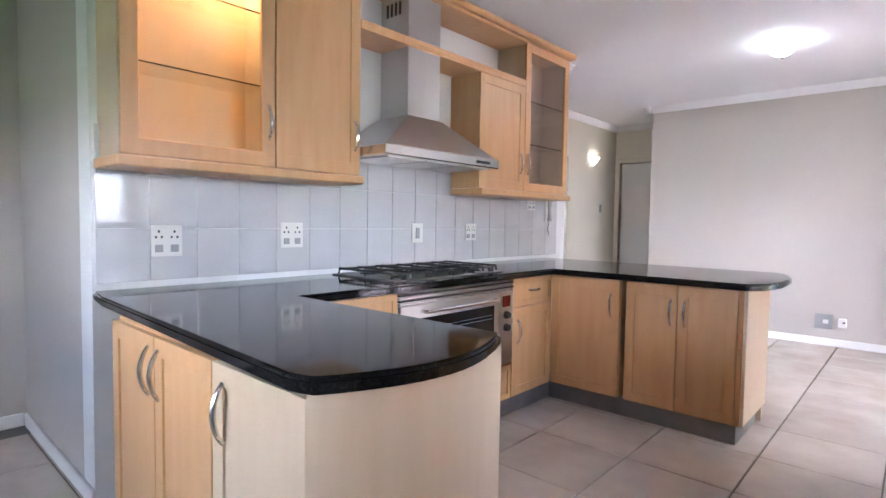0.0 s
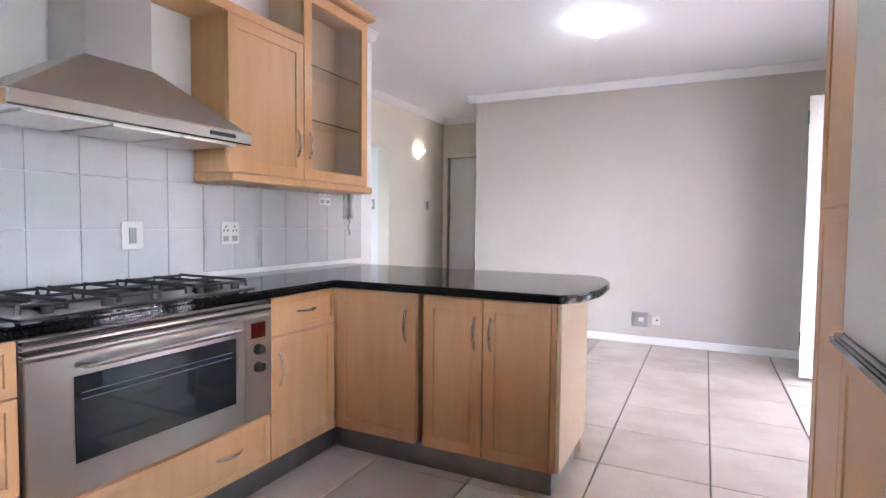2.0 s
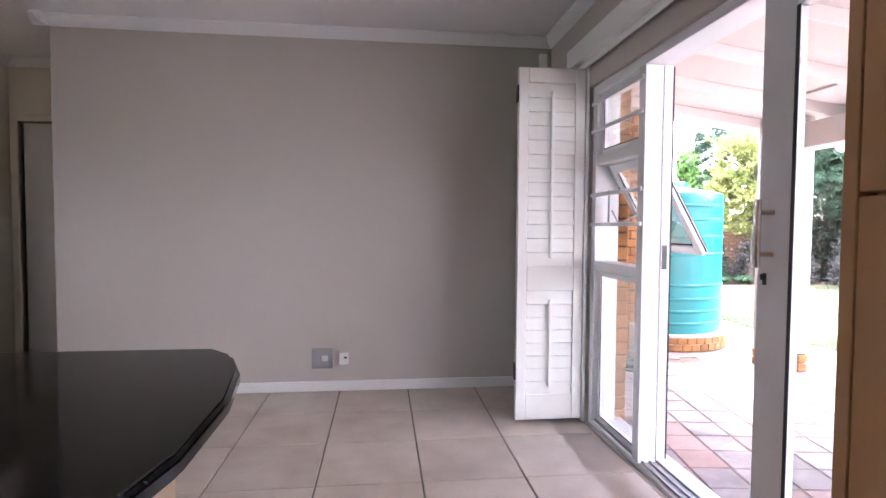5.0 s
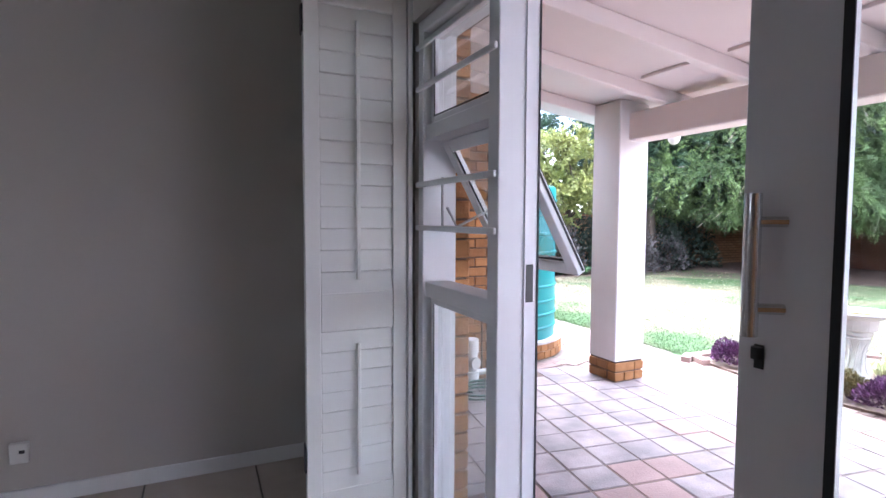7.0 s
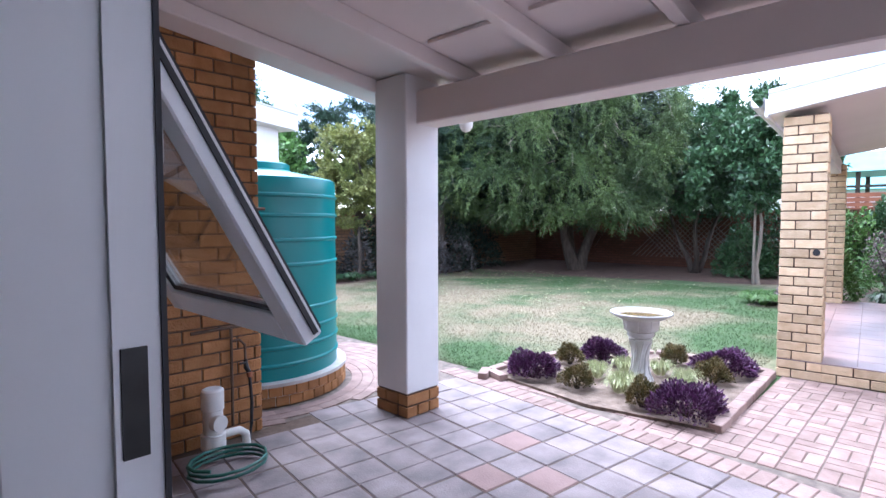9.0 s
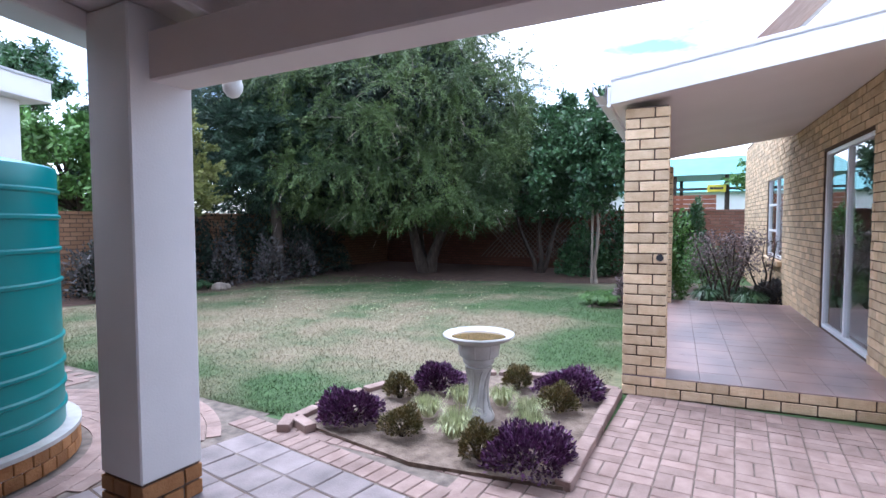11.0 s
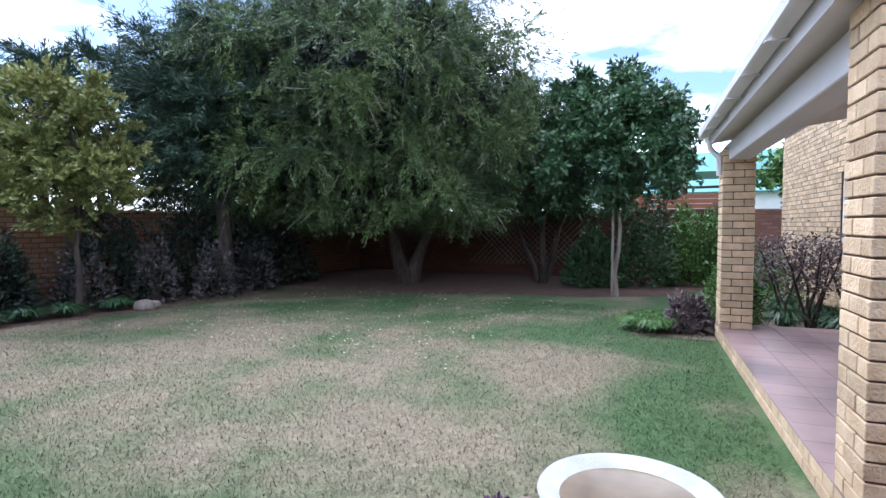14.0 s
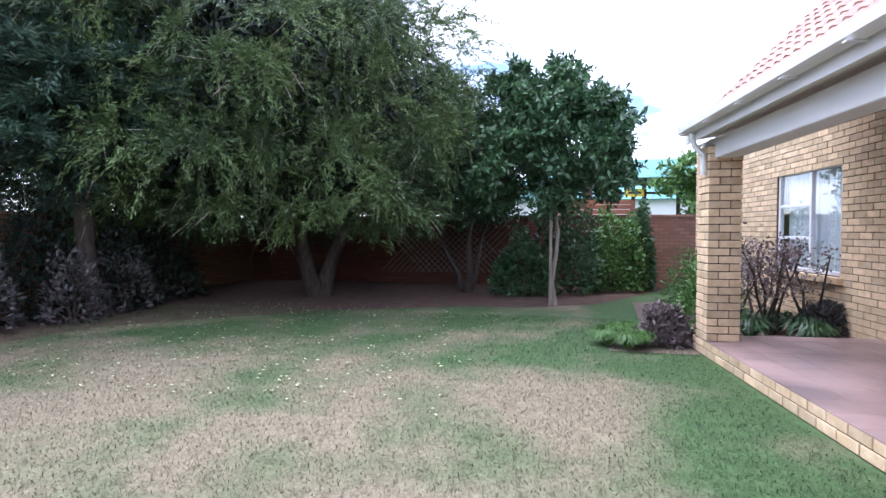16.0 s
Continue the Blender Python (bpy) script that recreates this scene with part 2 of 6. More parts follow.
# Tree shade on the back wall is put into WALL_RED's colour.
WALL_RED = brick_far("shade_darkened_red_brick", (0.125, 0.05, 0.03), (0.18, 0.074, 0.048), (0.08, 0.042, 0.032))
WALL_PINK = brick_far("pinkish_boundary_brick", (0.27, 0.13, 0.09), (0.36, 0.19, 0.14), (0.2, 0.13, 0.1))
WALL_OCHRE = brick_far("brown_boundary_brick", (0.22, 0.115, 0.06), (0.28, 0.155, 0.085), (0.11, 0.065, 0.04))
HOSE = mat("green_hose", (0.02, 0.11, 0.08), rough=0.4)
PVC = mat("white_pvc", (0.62, 0.61, 0.58), (0.7, 0.69, 0.66), 0.45, scale=6)
CURTAIN = mat("net_curtain", (0.62, 0.65, 0.74), (0.8, 0.82, 0.88), 0.9, scale=5, stretch=(3, 3, 0.4))
LAMP_GLASS = glow("frosted_lamp_glass", (0.96, 1.0, 0.92), 1.1)
SCONCE_GLASS = glow("warm_sconce_glass", (1.0, 0.88, 0.66), 0.28)
SPOT = glow("halogen_spot", (1.0, 0.82, 0.5), 6.0)
LEAF_MAUVE = mat("pale_mauve_leaf", (0.09, 0.07, 0.068), (0.28, 0.21, 0.21), 0.6, scale=5, rnd=0.4)


def lawn_material(name, rnd=0.0):
    """Turf: straw where it is dry, green where it is watered (far border, along the porch, beside the path)."""
    m = mat(name, (0.064, 0.116, 0.038), (0.24, 0.20, 0.13), 0.95, scale=0.8, bump=0.8, fine=45, p=(0.29, 0.56), detail=10, rnd=rnd)
    n, l = m.node_tree.nodes, m.node_tree.links
    bs = n["Principled BSDF"]
    base = bs.inputs["Base Color"].links[0].from_socket
    ramp = [k for k in n if k.bl_idname == "ShaderNodeValToRGB"][0]
    geo = n.new("ShaderNodeNewGeometry")
    nz, coarse = n.new("ShaderNodeTexNoise"), n.new("ShaderNodeTexNoise")
    for k, sc, dt in ((nz, 46, 7), (coarse, 7, 5)):
        k.inputs["Scale"].default_value, k.inputs["Detail"].default_value = sc, dt
        k.inputs["Roughness"].default_value = 0.65
        l.new(geo.outputs["Position"], k.inputs["Vector"])
    both = n.new("ShaderNodeMath")
    both.operation, both.inputs[2].default_value = "MULTIPLY_ADD", 0.0
    l.new(coarse.outputs["Fac"], both.inputs[0])
    both.inputs[1].default_value = 0.5
    l.new(nz.outputs["Fac"], both.inputs[2])
    mr, hsv = n.new("ShaderNodeMapRange"), n.new("ShaderNodeHueSaturation")
    mr.inputs["From Min"].default_value, mr.inputs["From Max"].default_value = 0.5, 1.0
    mr.inputs["To Min"].default_value, mr.inputs["To Max"].default_value = 0.55, 1.45
    l.new(both.outputs[0], mr.inputs["Value"])
    l.new(mr.outputs["Result"], hsv.inputs["Value"])
    l.new(base, hsv.inputs["Color"])
    l.new(hsv.outputs["Color"], bs.inputs["Base Color"])
    sep = n.new("ShaderNodeSeparateXYZ")
    l.new(geo.outputs["Position"], sep.inputs[0])
    fac = ramp.inputs["Fac"].links[0].from_socket
    for axis, lo, hi, amount in (("X", 9.7, 11.2, 0.17), ("Y", 7.8, 6.8, 0.2), ("X", 6.3, 5.3, 0.17)):
        node, sub = n.new("ShaderNodeMapRange"), n.new("ShaderNodeMath")
        sub.operation = "SUBTRACT"
        l.new(sep.outputs[axis], node.inputs["Value"])
        for k, v in (("From Min", lo), ("From Max", hi), ("To Min", 0.0), ("To Max", amount)):
            node.inputs[k].default_value = v
        l.new(fac, sub.inputs[0])
        l.new(node.outputs["Result"], sub.inputs[1])
        fac = sub.outputs[0]
    l.new(fac, ramp.inputs["Fac"])
    return m


LAWN = lawn_material("patchy_lawn")
BLADE = lawn_material("lawn_blade", 0.3)


# ---- builders ----
class Geo:
    """Collects faces for one mesh."""

    def __init__(self):
        self.v, self.f = [], []

    def add(self, verts, faces):
        k = len(self.v)
        self.v += [tuple(p) for p in verts]
        self.f += [tuple(i + k for i in q) for q in faces]
        return self

    def box(self, x0, y0, z0, x1, y1, z1, m=None):
        x0, x1, y0, y1, z0, z1 = min(x0, x1), max(x0, x1), min(y0, y1), max(y0, y1), min(z0, z1), max(z0, z1)
        vs = [(x, y, z) for z in (z0, z1) for y in (y0, y1) for x in (x0, x1)]
        if m is not None:
            vs = [m @ Vector(p) for p in vs]
        return self.add(vs, [(0, 2, 3, 1), (4, 5, 7, 6), (0, 1, 5, 4), (2, 6, 7, 3), (0, 4, 6, 2), (1, 3, 7, 5)])

    def prism(self, poly, z0, z1):
        """An upright prism over a polygon that runs anticlockwise."""
        n = len(poly)
        self.add([(x, y, z0) for x, y in poly] + [(x, y, z1) for x, y in poly],
                 [tuple(range(n - 1, -1, -1)), tuple(range(n, 2 * n))] + [(i, (i + 1) % n, n + (i + 1) % n, n + i) for i in range(n)])
        return self

    def lathe(self, prof, c=(0, 0, 0), n=32):
        """A body of revolution about z: prof is (radius, height) from bottom to top."""
        vs = [(c[0] + r * math.cos(2 * math.pi * i / n), c[1] + r * math.sin(2 * math.pi * i / n), c[2] + z) for r, z in prof for i in range(n)]
        fs = [(j * n + i, j * n + (i + 1) % n, (j + 1) * n + (i + 1) % n, (j + 1) * n + i) for j in range(len(prof) - 1) for i in range(n)]
        return self.add(vs, fs + [tuple(range(n - 1, -1, -1)), tuple(range((len(prof) - 1) * n, len(prof) * n))])

    def tube(self, pts, rad, n=8):
        """A round bar along points; rad is one radius or one for each point."""
        pts = [Vector(p) for p in pts]
        rad = rad if isinstance(rad, (list, tuple)) else [rad] * len(pts)
        vs = []
        for i, p in enumerate(pts):
            d = (pts[min(i + 1, len(pts) - 1)] - pts[max(i - 1, 0)]).normalized()
            a = d.cross(Vector((0.3, 0.2, 1)) if abs(d.z) < 0.9 else Vector((1, 0.1, 0))).normalized()
            b = d.cross(a)
            vs += [p + rad[i] * (math.cos(2 * math.pi * k / n) * a + math.sin(2 * math.pi * k / n) * b) for k in range(n)]
        fs = [(j * n + i, j * n + (i + 1) % n, (j + 1) * n + (i + 1) % n, (j + 1) * n + i) for j in range(len(pts) - 1) for i in range(n)]
        return self.add(vs, fs + [tuple(range(n - 1, -1, -1)), tuple(range((len(pts) - 1) * n, len(pts) * n))])

    def mesh(self, name, material, bevel=0.0, smooth=False, segments=1):
        me = bpy.data.meshes.new(name)
        me.from_pydata(self.v, [], self.f)
        bm = bmesh.new()
        bm.from_mesh(me)
        bmesh.ops.recalc_face_normals(bm, faces=bm.faces)
        if bevel:
            bmesh.ops.bevel(bm, geom=[e for e in bm.edges if e.is_manifold and e.calc_face_angle(0) > 0.6], offset=bevel, segments=segments, affect="EDGES", clamp_overlap=True)
        if smooth:
            for fc in bm.faces:
                fc.smooth = True
            for e in bm.edges:
                if e.is_manifold and e.calc_face_angle(0) > 0.7:
                    e.smooth = False
        bm.to_mesh(me)
        bm.free()
        me.materials.append(material)
        return me


def thing(name, label, category, group="", kind="", at=(0, 0, 0), rz=0.0):
    ob = new(name)
    ob.matrix_world = pose(*at, 0, 0, rz)
    ob.empty_display_size = 0.1
    return tagged(ob, label, category, group, kind)


def part(name, geo, material, parent, label="", bevel=0.0, smooth=False, segments=1):
    """One mesh under a thing or a part, given in the parent's own axes."""
    ob = new(name, geo.mesh(name, material, bevel, smooth, segments))
    ob.parent = parent
    if label:
        ob["label"] = label
    return ob


def solid(name, geo, material, label, category, kind="", group="", bevel=0.0, smooth=False):
    return tagged(new(name, geo.mesh(name, material, bevel, smooth)), label, category, group, kind)


def structure(name, geo, material, label, category="wall", bevel=0.0):
    return solid(name, geo, material, label, category, "structure", "", bevel)


def wall_with_holes(geo, axis, p0, p1, a0, a1, z0, z1, holes):
    """A wall between two planes of one axis, from a0 to a1 along the other, with openings (b0, b1, bottom, top) right through it."""
    cuts = sorted({a0, a1, *[h[0] for h in holes], *[h[1] for h in holes]})
    for c0, c1 in zip(cuts, cuts[1:]):
        if c1 <= a0 or c0 >= a1:
            continue
        spans = sorted((h[2], h[3]) for h in holes if h[0] <= c0 and h[1] >= c1)
        z = z0
        for b, t in spans + [(z1, z1)]:
            if b > z:
                geo.box(p0, c0, z, p1, c1, b) if axis == "x" else geo.box(c0, p0, z, c1, p1, b)
            z = max(z, t)
    return geo


def pieces(name, mesh, places, parent):
    """Alike pieces, each an object of its own on one mesh."""
    for m in places:
        ob = new(name, mesh)
        ob.parent, ob.matrix_local = parent, m


def panel_door(geo, w, h, t=0.02, rail=0.07, sink=0.007, at=(0, 0, 0), open_back=False):
    """A framed leaf in the xz plane, its front towards -y, with a sunk field; with open_back the field is a hole."""
    def rect(i, y):
        return [(at[0] + x, at[1] + y, at[2] + z) for x, z in ((i, i), (w - i, i), (w - i, h - i), (i, h - i))]
    side = [(k, (k + 1) % 4) for k in range(4)]
    if open_back:
        fs = [(a, b, b + 4, a + 4) for a, b in side] + [(a + 4, b + 4, b + 12, a + 12) for a, b in side] + [(a + 12, b + 12, b + 8, a + 8) for a, b in side] + [(a + 8, b + 8, b, a) for a, b in side]
        return geo.add(rect(0, 0) + rect(rail, 0) + rect(0, t) + rect(rail, t), fs)
    fs = [(a, b, b + 4, a + 4) for a, b in side] + [(a + 4, b + 4, b + 8, a + 8) for a, b in side] + [(8, 9, 10, 11)] + [(a + 12, b + 12, b, a) for a, b in side] + [(15, 14, 13, 12)]
    return geo.add(rect(0, 0) + rect(rail, 0) + rect(rail, sink) + rect(0, t), fs)


def bow_handle(geo, c, along, length, out):
    """A flat bowed pull: c is its middle on the door, along its length's direction, out the way it stands off."""
    c, a, o = Vector(c), Vector(along), Vector(out)
    pts = [c + a * (length * (s - 0.5)) + o * (0.025 * math.sin(math.pi * s) ** 0.8 + 0.002) for s in [i / 16 for i in range(17)]]
    return geo.tube(pts, [0.0055 + 0.0025 * math.sin(math.pi * i / 16) for i in range(17)], 8)


# ---- setting: inside ----
FZ, CZ = 0.187, 2.80
g = Geo().box(-6.2, -1.8, 0.02, 0.97, 9.0, FZ - 0.012)
floor = structure("floor", g, GROUT_FLOOR, "dark grouted floor under beige ceramic tiles", "floor")
structure("ceiling", Geo().box(-6.2, -1.8, CZ, 1.24, 9.0, CZ + 0.15), CEIL, "smooth white painted ceiling", "ceiling")
structure("wall_west_kitchen", Geo().box(-2.63, 1.08, FZ, -2.48, 4.84, CZ), WHITE, "white painted kitchen wall behind the range")
structure("wall_passage_south", Geo().box(-3.9, 1.08, FZ, -2.63, 1.23, CZ), WALL, "grey-beige passage wall beside the kitchen")
structure("wall_passage_west", Geo().box(-3.9, -1.8, FZ, -3.75, 1.08, CZ), WALL, "grey-beige wall at the end of the passage")
structure("wall_north_dining", Geo().box(-2.52, 7.02, FZ, 0.97, 8.06, CZ), WALL, "plain grey-beige dining room wall")
structure("wall_hall_west", wall_with_holes(Geo(), "x", -3.6, -3.45, 1.23, 8.06, FZ, CZ, [(5.35, 6.65, FZ, 2.236)]), WALL_WARM, "cream hall wall with an open doorway")
structure("wall_hall_end", wall_with_holes(Geo(), "y", 8.06, 8.2, -3.6, -2.52, FZ, CZ, [(-3.37, -2.56, FZ, 2.27)]), WALL_WARM, "cream wall at the end of the hall")
structure("wall_hall_room", Geo().box(-3.6, 8.9, FZ, -2.3, 9.0, CZ).box(-2.4, 8.2, FZ, -2.3, 8.9, CZ).box(-3.6, 8.2, FZ, -3.5, 8.9, CZ), WHITE, "white walls of the room behind the hall door")
structure("wall_side_room", wall_with_holes(Geo(), "y", 6.78, 6.9, -6.2, -3.6, FZ, CZ, [(-4.105, -4.05, 0.35, 2.12)]).box(-6.2, 1.23, FZ, -3.9, 1.35, CZ), WHITE, "white walls of the side room")
structure("wall_side_room_west", wall_with_holes(Geo(), "x", -6.2, -6.05, 1.35, 6.78, FZ, CZ, [(5.2, 5.9, 1.0, 2.0)]), WHITE, "white side room wall with a window")
structure("wall_south", wall_with_holes(Geo(), "y", -1.8, -1.65, -3.75, 0.97, FZ, CZ, [(-1.8, -0.8, 1.25, 2.0)]), WALL, "grey-beige kitchen wall")
structure("wall_east", wall_with_holes(Geo(), "x", 0.97, 1.12, -1.8, 8.06, 0.0, CZ, [(3.75, 6.25, FZ, 2.25), (1.45, 2.72, 1.28, 2.15)]), WALL, "grey-beige wall with the sliding door opening")
g = Geo()
prof = [(0.0, 0.0), (0.0, -0.07), (0.012, -0.07), (0.035, -0.046), (0.058, -0.014), (0.07, -0.009), (0.07, 0.0)]


def cornice(geo, p, q, inward):
    """A coved strip along the joint of wall and ceiling from p to q; inward is the way into the room."""
    vs = [(e[0] + inward[0] * d, e[1] + inward[1] * d, CZ + h) for e in (p, q) for d, h in prof]
    n = len(prof)
    geo.add(vs, [(i, (i + 1) % n, n + (i + 1) % n, n + i) for i in range(n)] + [tuple(range(n)), tuple(range(2 * n - 1, n - 1, -1))])


for p, q, w in [((-2.62, 7.02), (0.97, 7.02), (0, -1)), ((-2.52, 8.06), (-2.52, 6.92), (-1, 0)), ((0.97, -1.65), (0.97, 7.02), (-1, 0)),
                ((-3.45, 1.23), (-3.45, 8.06), (1, 0)), ((-3.45, 8.06), (-2.52, 8.06), (0, -1)), ((-2.48, 1.08), (-2.48, 4.84), (1, 0)), ((-3.75, 1.08), (-2.48, 1.08), (0, -1))]:
    cornice(g, p, q, w)
structure("trim_cornice", g, CEIL, "white coved plaster cornice", "cornice")
g = Geo().box(-2.52, 7.006, FZ, 0.97, 7.02, FZ + 0.075).box(-3.45, 6.65, FZ, -3.436, 8.06, FZ + 0.075).box(-3.736, 1.066, FZ, -2.48, 1.08, FZ + 0.075).box(-3.75, -1.65, FZ, -3.736, 1.066, FZ + 0.075)
g.box(0.956, 6.33, FZ, 0.97, 7.006, FZ + 0.075)
structure("baseboard", g, WHITE, "white painted skirting board", "baseboard", 0.004)

# added area lamp outside an unseen window, to brighten the side room
sky_lamp("window_light", -6.3, 5.5, 1.4, 1.8, 1.6, (-3, 5.5, 1.0), 4.0)


def lattice_window(name, x0, x1, y0, y1, z0, z1, bars):
    t = thing(name, "white aluminium window with clear panes", "window", kind="structure")
    g = Geo().box(x0, y0, z0, x1, y0 + 0.05, z1).box(x0, y1 - 0.05, z0, x1, y1, z1).box(x0, y0 + 0.05, z0, x1, y1 - 0.05, z0 + 0.05).box(x0, y0 + 0.05, z1 - 0.05, x1, y1 - 0.05, z1)
    for b in bars:
        g.box(x0, b - 0.02, z0 + 0.05, x1, b + 0.02, z1 - 0.05)
    part("window_frame", g, ALU, t, bevel=0.004)
    xm = (x0 + x1) / 2
    p = part("pane", Geo().box(xm - 0.003, y0 + 0.05, z0 + 0.05, xm + 0.003, y1 - 0.05, z1 - 0.05), PANE, t)
    p.visible_shadow = False


# South window is unseen, added with its opening to light the kitchen fronts.
w5 = thing("window_5", "unseen white framed window added to light the kitchen", "window", kind="structure")
part("window_frame", Geo().box(-1.8, -1.76, 1.25, -1.75, -1.7, 2.0).box(-0.85, -1.76, 1.25, -0.8, -1.7, 2.0).box(-1.75, -1.76, 1.25, -0.85, -1.7, 1.30).box(-1.75, -1.76, 1.95, -0.85, -1.7, 2.0).box(-1.325, -1.76, 1.30, -1.275, -1.7, 1.95), ALU, w5, bevel=0.004)
p = part("pane", Geo().box(-1.75, -1.733, 1.30, -0.85, -1.727, 1.95), PANE, w5)
p.visible_shadow = False
lattice_window("window_1", 1.02, 1.07, 1.45, 2.72, 1.28, 2.15, (2.28,))
# window_2 is unseen, added to let the fill lamp into the side room
lattice_window("window_2", -6.15, -6.1, 5.2, 5.9, 1.0, 2.0, (5.55,))


# ---- kitchen ----
def cabinet(name, label, w, h, d, at, rz, fronts, body=MAPLE, group="kitchen base units"):
    """A cabinet with its front towards -y in its own axes; fronts: (kind, x, z, w, h, handle_x, handle_z, upright)."""
    c = thing(name, label, "cabinet", group, at=at, rz=rz)
    part("body", Geo().box(0.001, 0.021, 0, w - 0.001, d, h), body, c, bevel=0.002)
    for kind, x, z, fw, fh, hx, hz, up in fronts:
        if kind == "glass":
            r = 0.06
            dr = part("door", panel_door(Geo(), fw, fh, rail=r, at=(x, 0, z), open_back=True), body, c, bevel=0.003)
            part("pane", Geo().box(x + r, 0.009, z + r, x + fw - r, 0.012, z + fh - r), PANE_BRONZE, dr, "clear glass pane")
        else:
            gd = panel_door(Geo(), fw - 0.003, fh - 0.003, rail=0.055 if kind == "door" else 0.03)
            gd.v = [(vx + x, vy, vz + z) for vx, vy, vz in gd.v]
            dr = part(kind, gd, body, c, bevel=0.0015)
        if hx is not None:
            part("handle", bow_handle(Geo(), (hx, 0, hz), (0, 0, 1) if up else (1, 0, 0), 0.15 if up else 0.13, (0, -1, 0)), CHROME, dr, "bowed satin chrome handle", smooth=True)
    return c


KX, PY = -1.85, 3.585          # planes of the fronts
DZ = 0.305 - FZ               # kickboard
BH = 1.037 - 0.305            # height of a base unit
# run along the kitchen wall: x to the right seen from the room is +y
cabinet("base_cabinet", "maple drawer unit beside the oven", 0.52, BH, 0.60, (KX, 1.65, 0.305), 90, [("drawer", 0, 0.57, 0.52, 0.16, 0.33, 0.65, False), ("drawer", 0, 0.29, 0.52, 0.278, 0.33, 0.44, False), ("drawer", 0, 0, 0.52, 0.288, 0.33, 0.15, False)])
cabinet("base_cabinet", "maple cabinet with a drawer between oven and corner", 0.45, BH, 0.60, (KX, 3.13, 0.305), 90, [("drawer", 0, 0.555, 0.45, 0.175, 0.23, 0.65, False), ("door", 0, 0, 0.45, 0.552, 0.05, 0.40, True)])
cabinet("oven_housing", "maple oven housing with a low drawer", 0.95, 0.215, 0.60, (KX, 2.175, 0.305), 90, [("drawer", 0, 0.0, 0.95, 0.212, 0.72, 0.12, False)])
# peninsula units, fronts towards -y
cabinet("base_cabinet", "maple corner cabinet of the peninsula, door slightly ajar", 0.474, BH, 0.55, (-1.85, PY, 0.305), 0, [("door", 0, 0, 0.474, BH - 0.005, 0.42, 0.57, True)], MAPLE_DEEP)
cabinet("base_cabinet", "maple double-door cabinet of the peninsula", 0.615, BH, 0.55, (-1.337, PY, 0.305), 0, [("door", 0, 0, 0.303, BH - 0.005, 0.266, 0.57, True), ("door", 0.306, 0, 0.309, BH - 0.005, 0.343, 0.57, True)], MAPLE_DEEP)
solid("end_panel", Geo().box(-0.72, PY - 0.002, 0.305, -0.70, 4.13, 1.037), MAPLE_RED, "reddish maple end post of the peninsula", "panel", bevel=0.002)
solid("end_panel", Geo().box(-0.699, PY + 0.012, 0.305, -0.68, 4.14, 1.037), MAPLE_PALE, "pale maple end panel of the peninsula", "panel", bevel=0.002)
solid("back_panel", Geo().box(-2.47, 4.145, FZ, -0.70, 4.163, 1.037), MAPLE_PALE, "pale maple back panel of the peninsula", "panel", bevel=0.002)
solid("kickboard", Geo().box(-2.4, 1.7, FZ, KX - 0.03, PY + 0.04, 0.304).box(KX - 0.03, PY + 0.04, FZ, -0.72, 4.09, 0.304), KICK, "grey metal kickboard under the units", "kickboard", bevel=0.002)
# near peninsula: its doors face the passage (-y)
NY = 1.03
cabinet("base_cabinet", "maple double-door cabinet of the near peninsula", 0.75, BH + DZ, 0.56, (-2.06, NY, FZ), 0, [("door", 0, 0.02, 0.373, BH + DZ - 0.03, 0.335, 0.73, True), ("door", 0.376, 0.02, 0.373, BH + DZ - 0.03, 0.412, 0.73, True)], MAPLE)
cabinet("base_cabinet", "pale maple single-door cabinet of the near peninsula", 0.41, BH + DZ, 0.56, (-1.308, NY, FZ), 0, [("door", 0, 0.02, 0.41, BH + DZ - 0.03, 0.06, 0.72, True)], MAPLE_PALE)
arc = [(-0.897, NY)] + [(-0.875 + 0.085 * math.sin(math.pi * s), NY + 0.02 + 0.60 * s) for s in [i / 12 for i in range(13)]] + [(-0.897, NY + 0.62)]
solid("end_panel", Geo().prism(arc, FZ, 1.037), MAPLE_PALE, "curved pale maple end of the near peninsula", "panel", smooth=True)


def slab(name, poly, label):
    bm_geo = Geo().prism(poly, 1.039, 1.077)
    ob = new(name, bm_geo.mesh(name, GRANITE, 0.011, True, 3))
    return tagged(ob, label, "worktop")


end = [(-0.675, 3.55), (-0.605, 3.64), (-0.565, 3.86), (-0.568, 4.10), (-0.60, 4.30), (-0.655, 4.45), (-0.72, 4.52)]
near = [(-2.475, 1.08), (-2.30, 1.055), (-0.93, 1.0), (-0.895, 1.008)] + [(-0.862 + 0.095 * math.sin(math.pi * s) ** 0.9, 1.02 + 0.61 * s) for s in [i / 14 for i in range(15)]]
slab("worktop", near + [(-1.82, 1.62), (-1.82, 3.55)] + end + [(-2.475, 4.52)], "polished black granite worktop in a U shape")


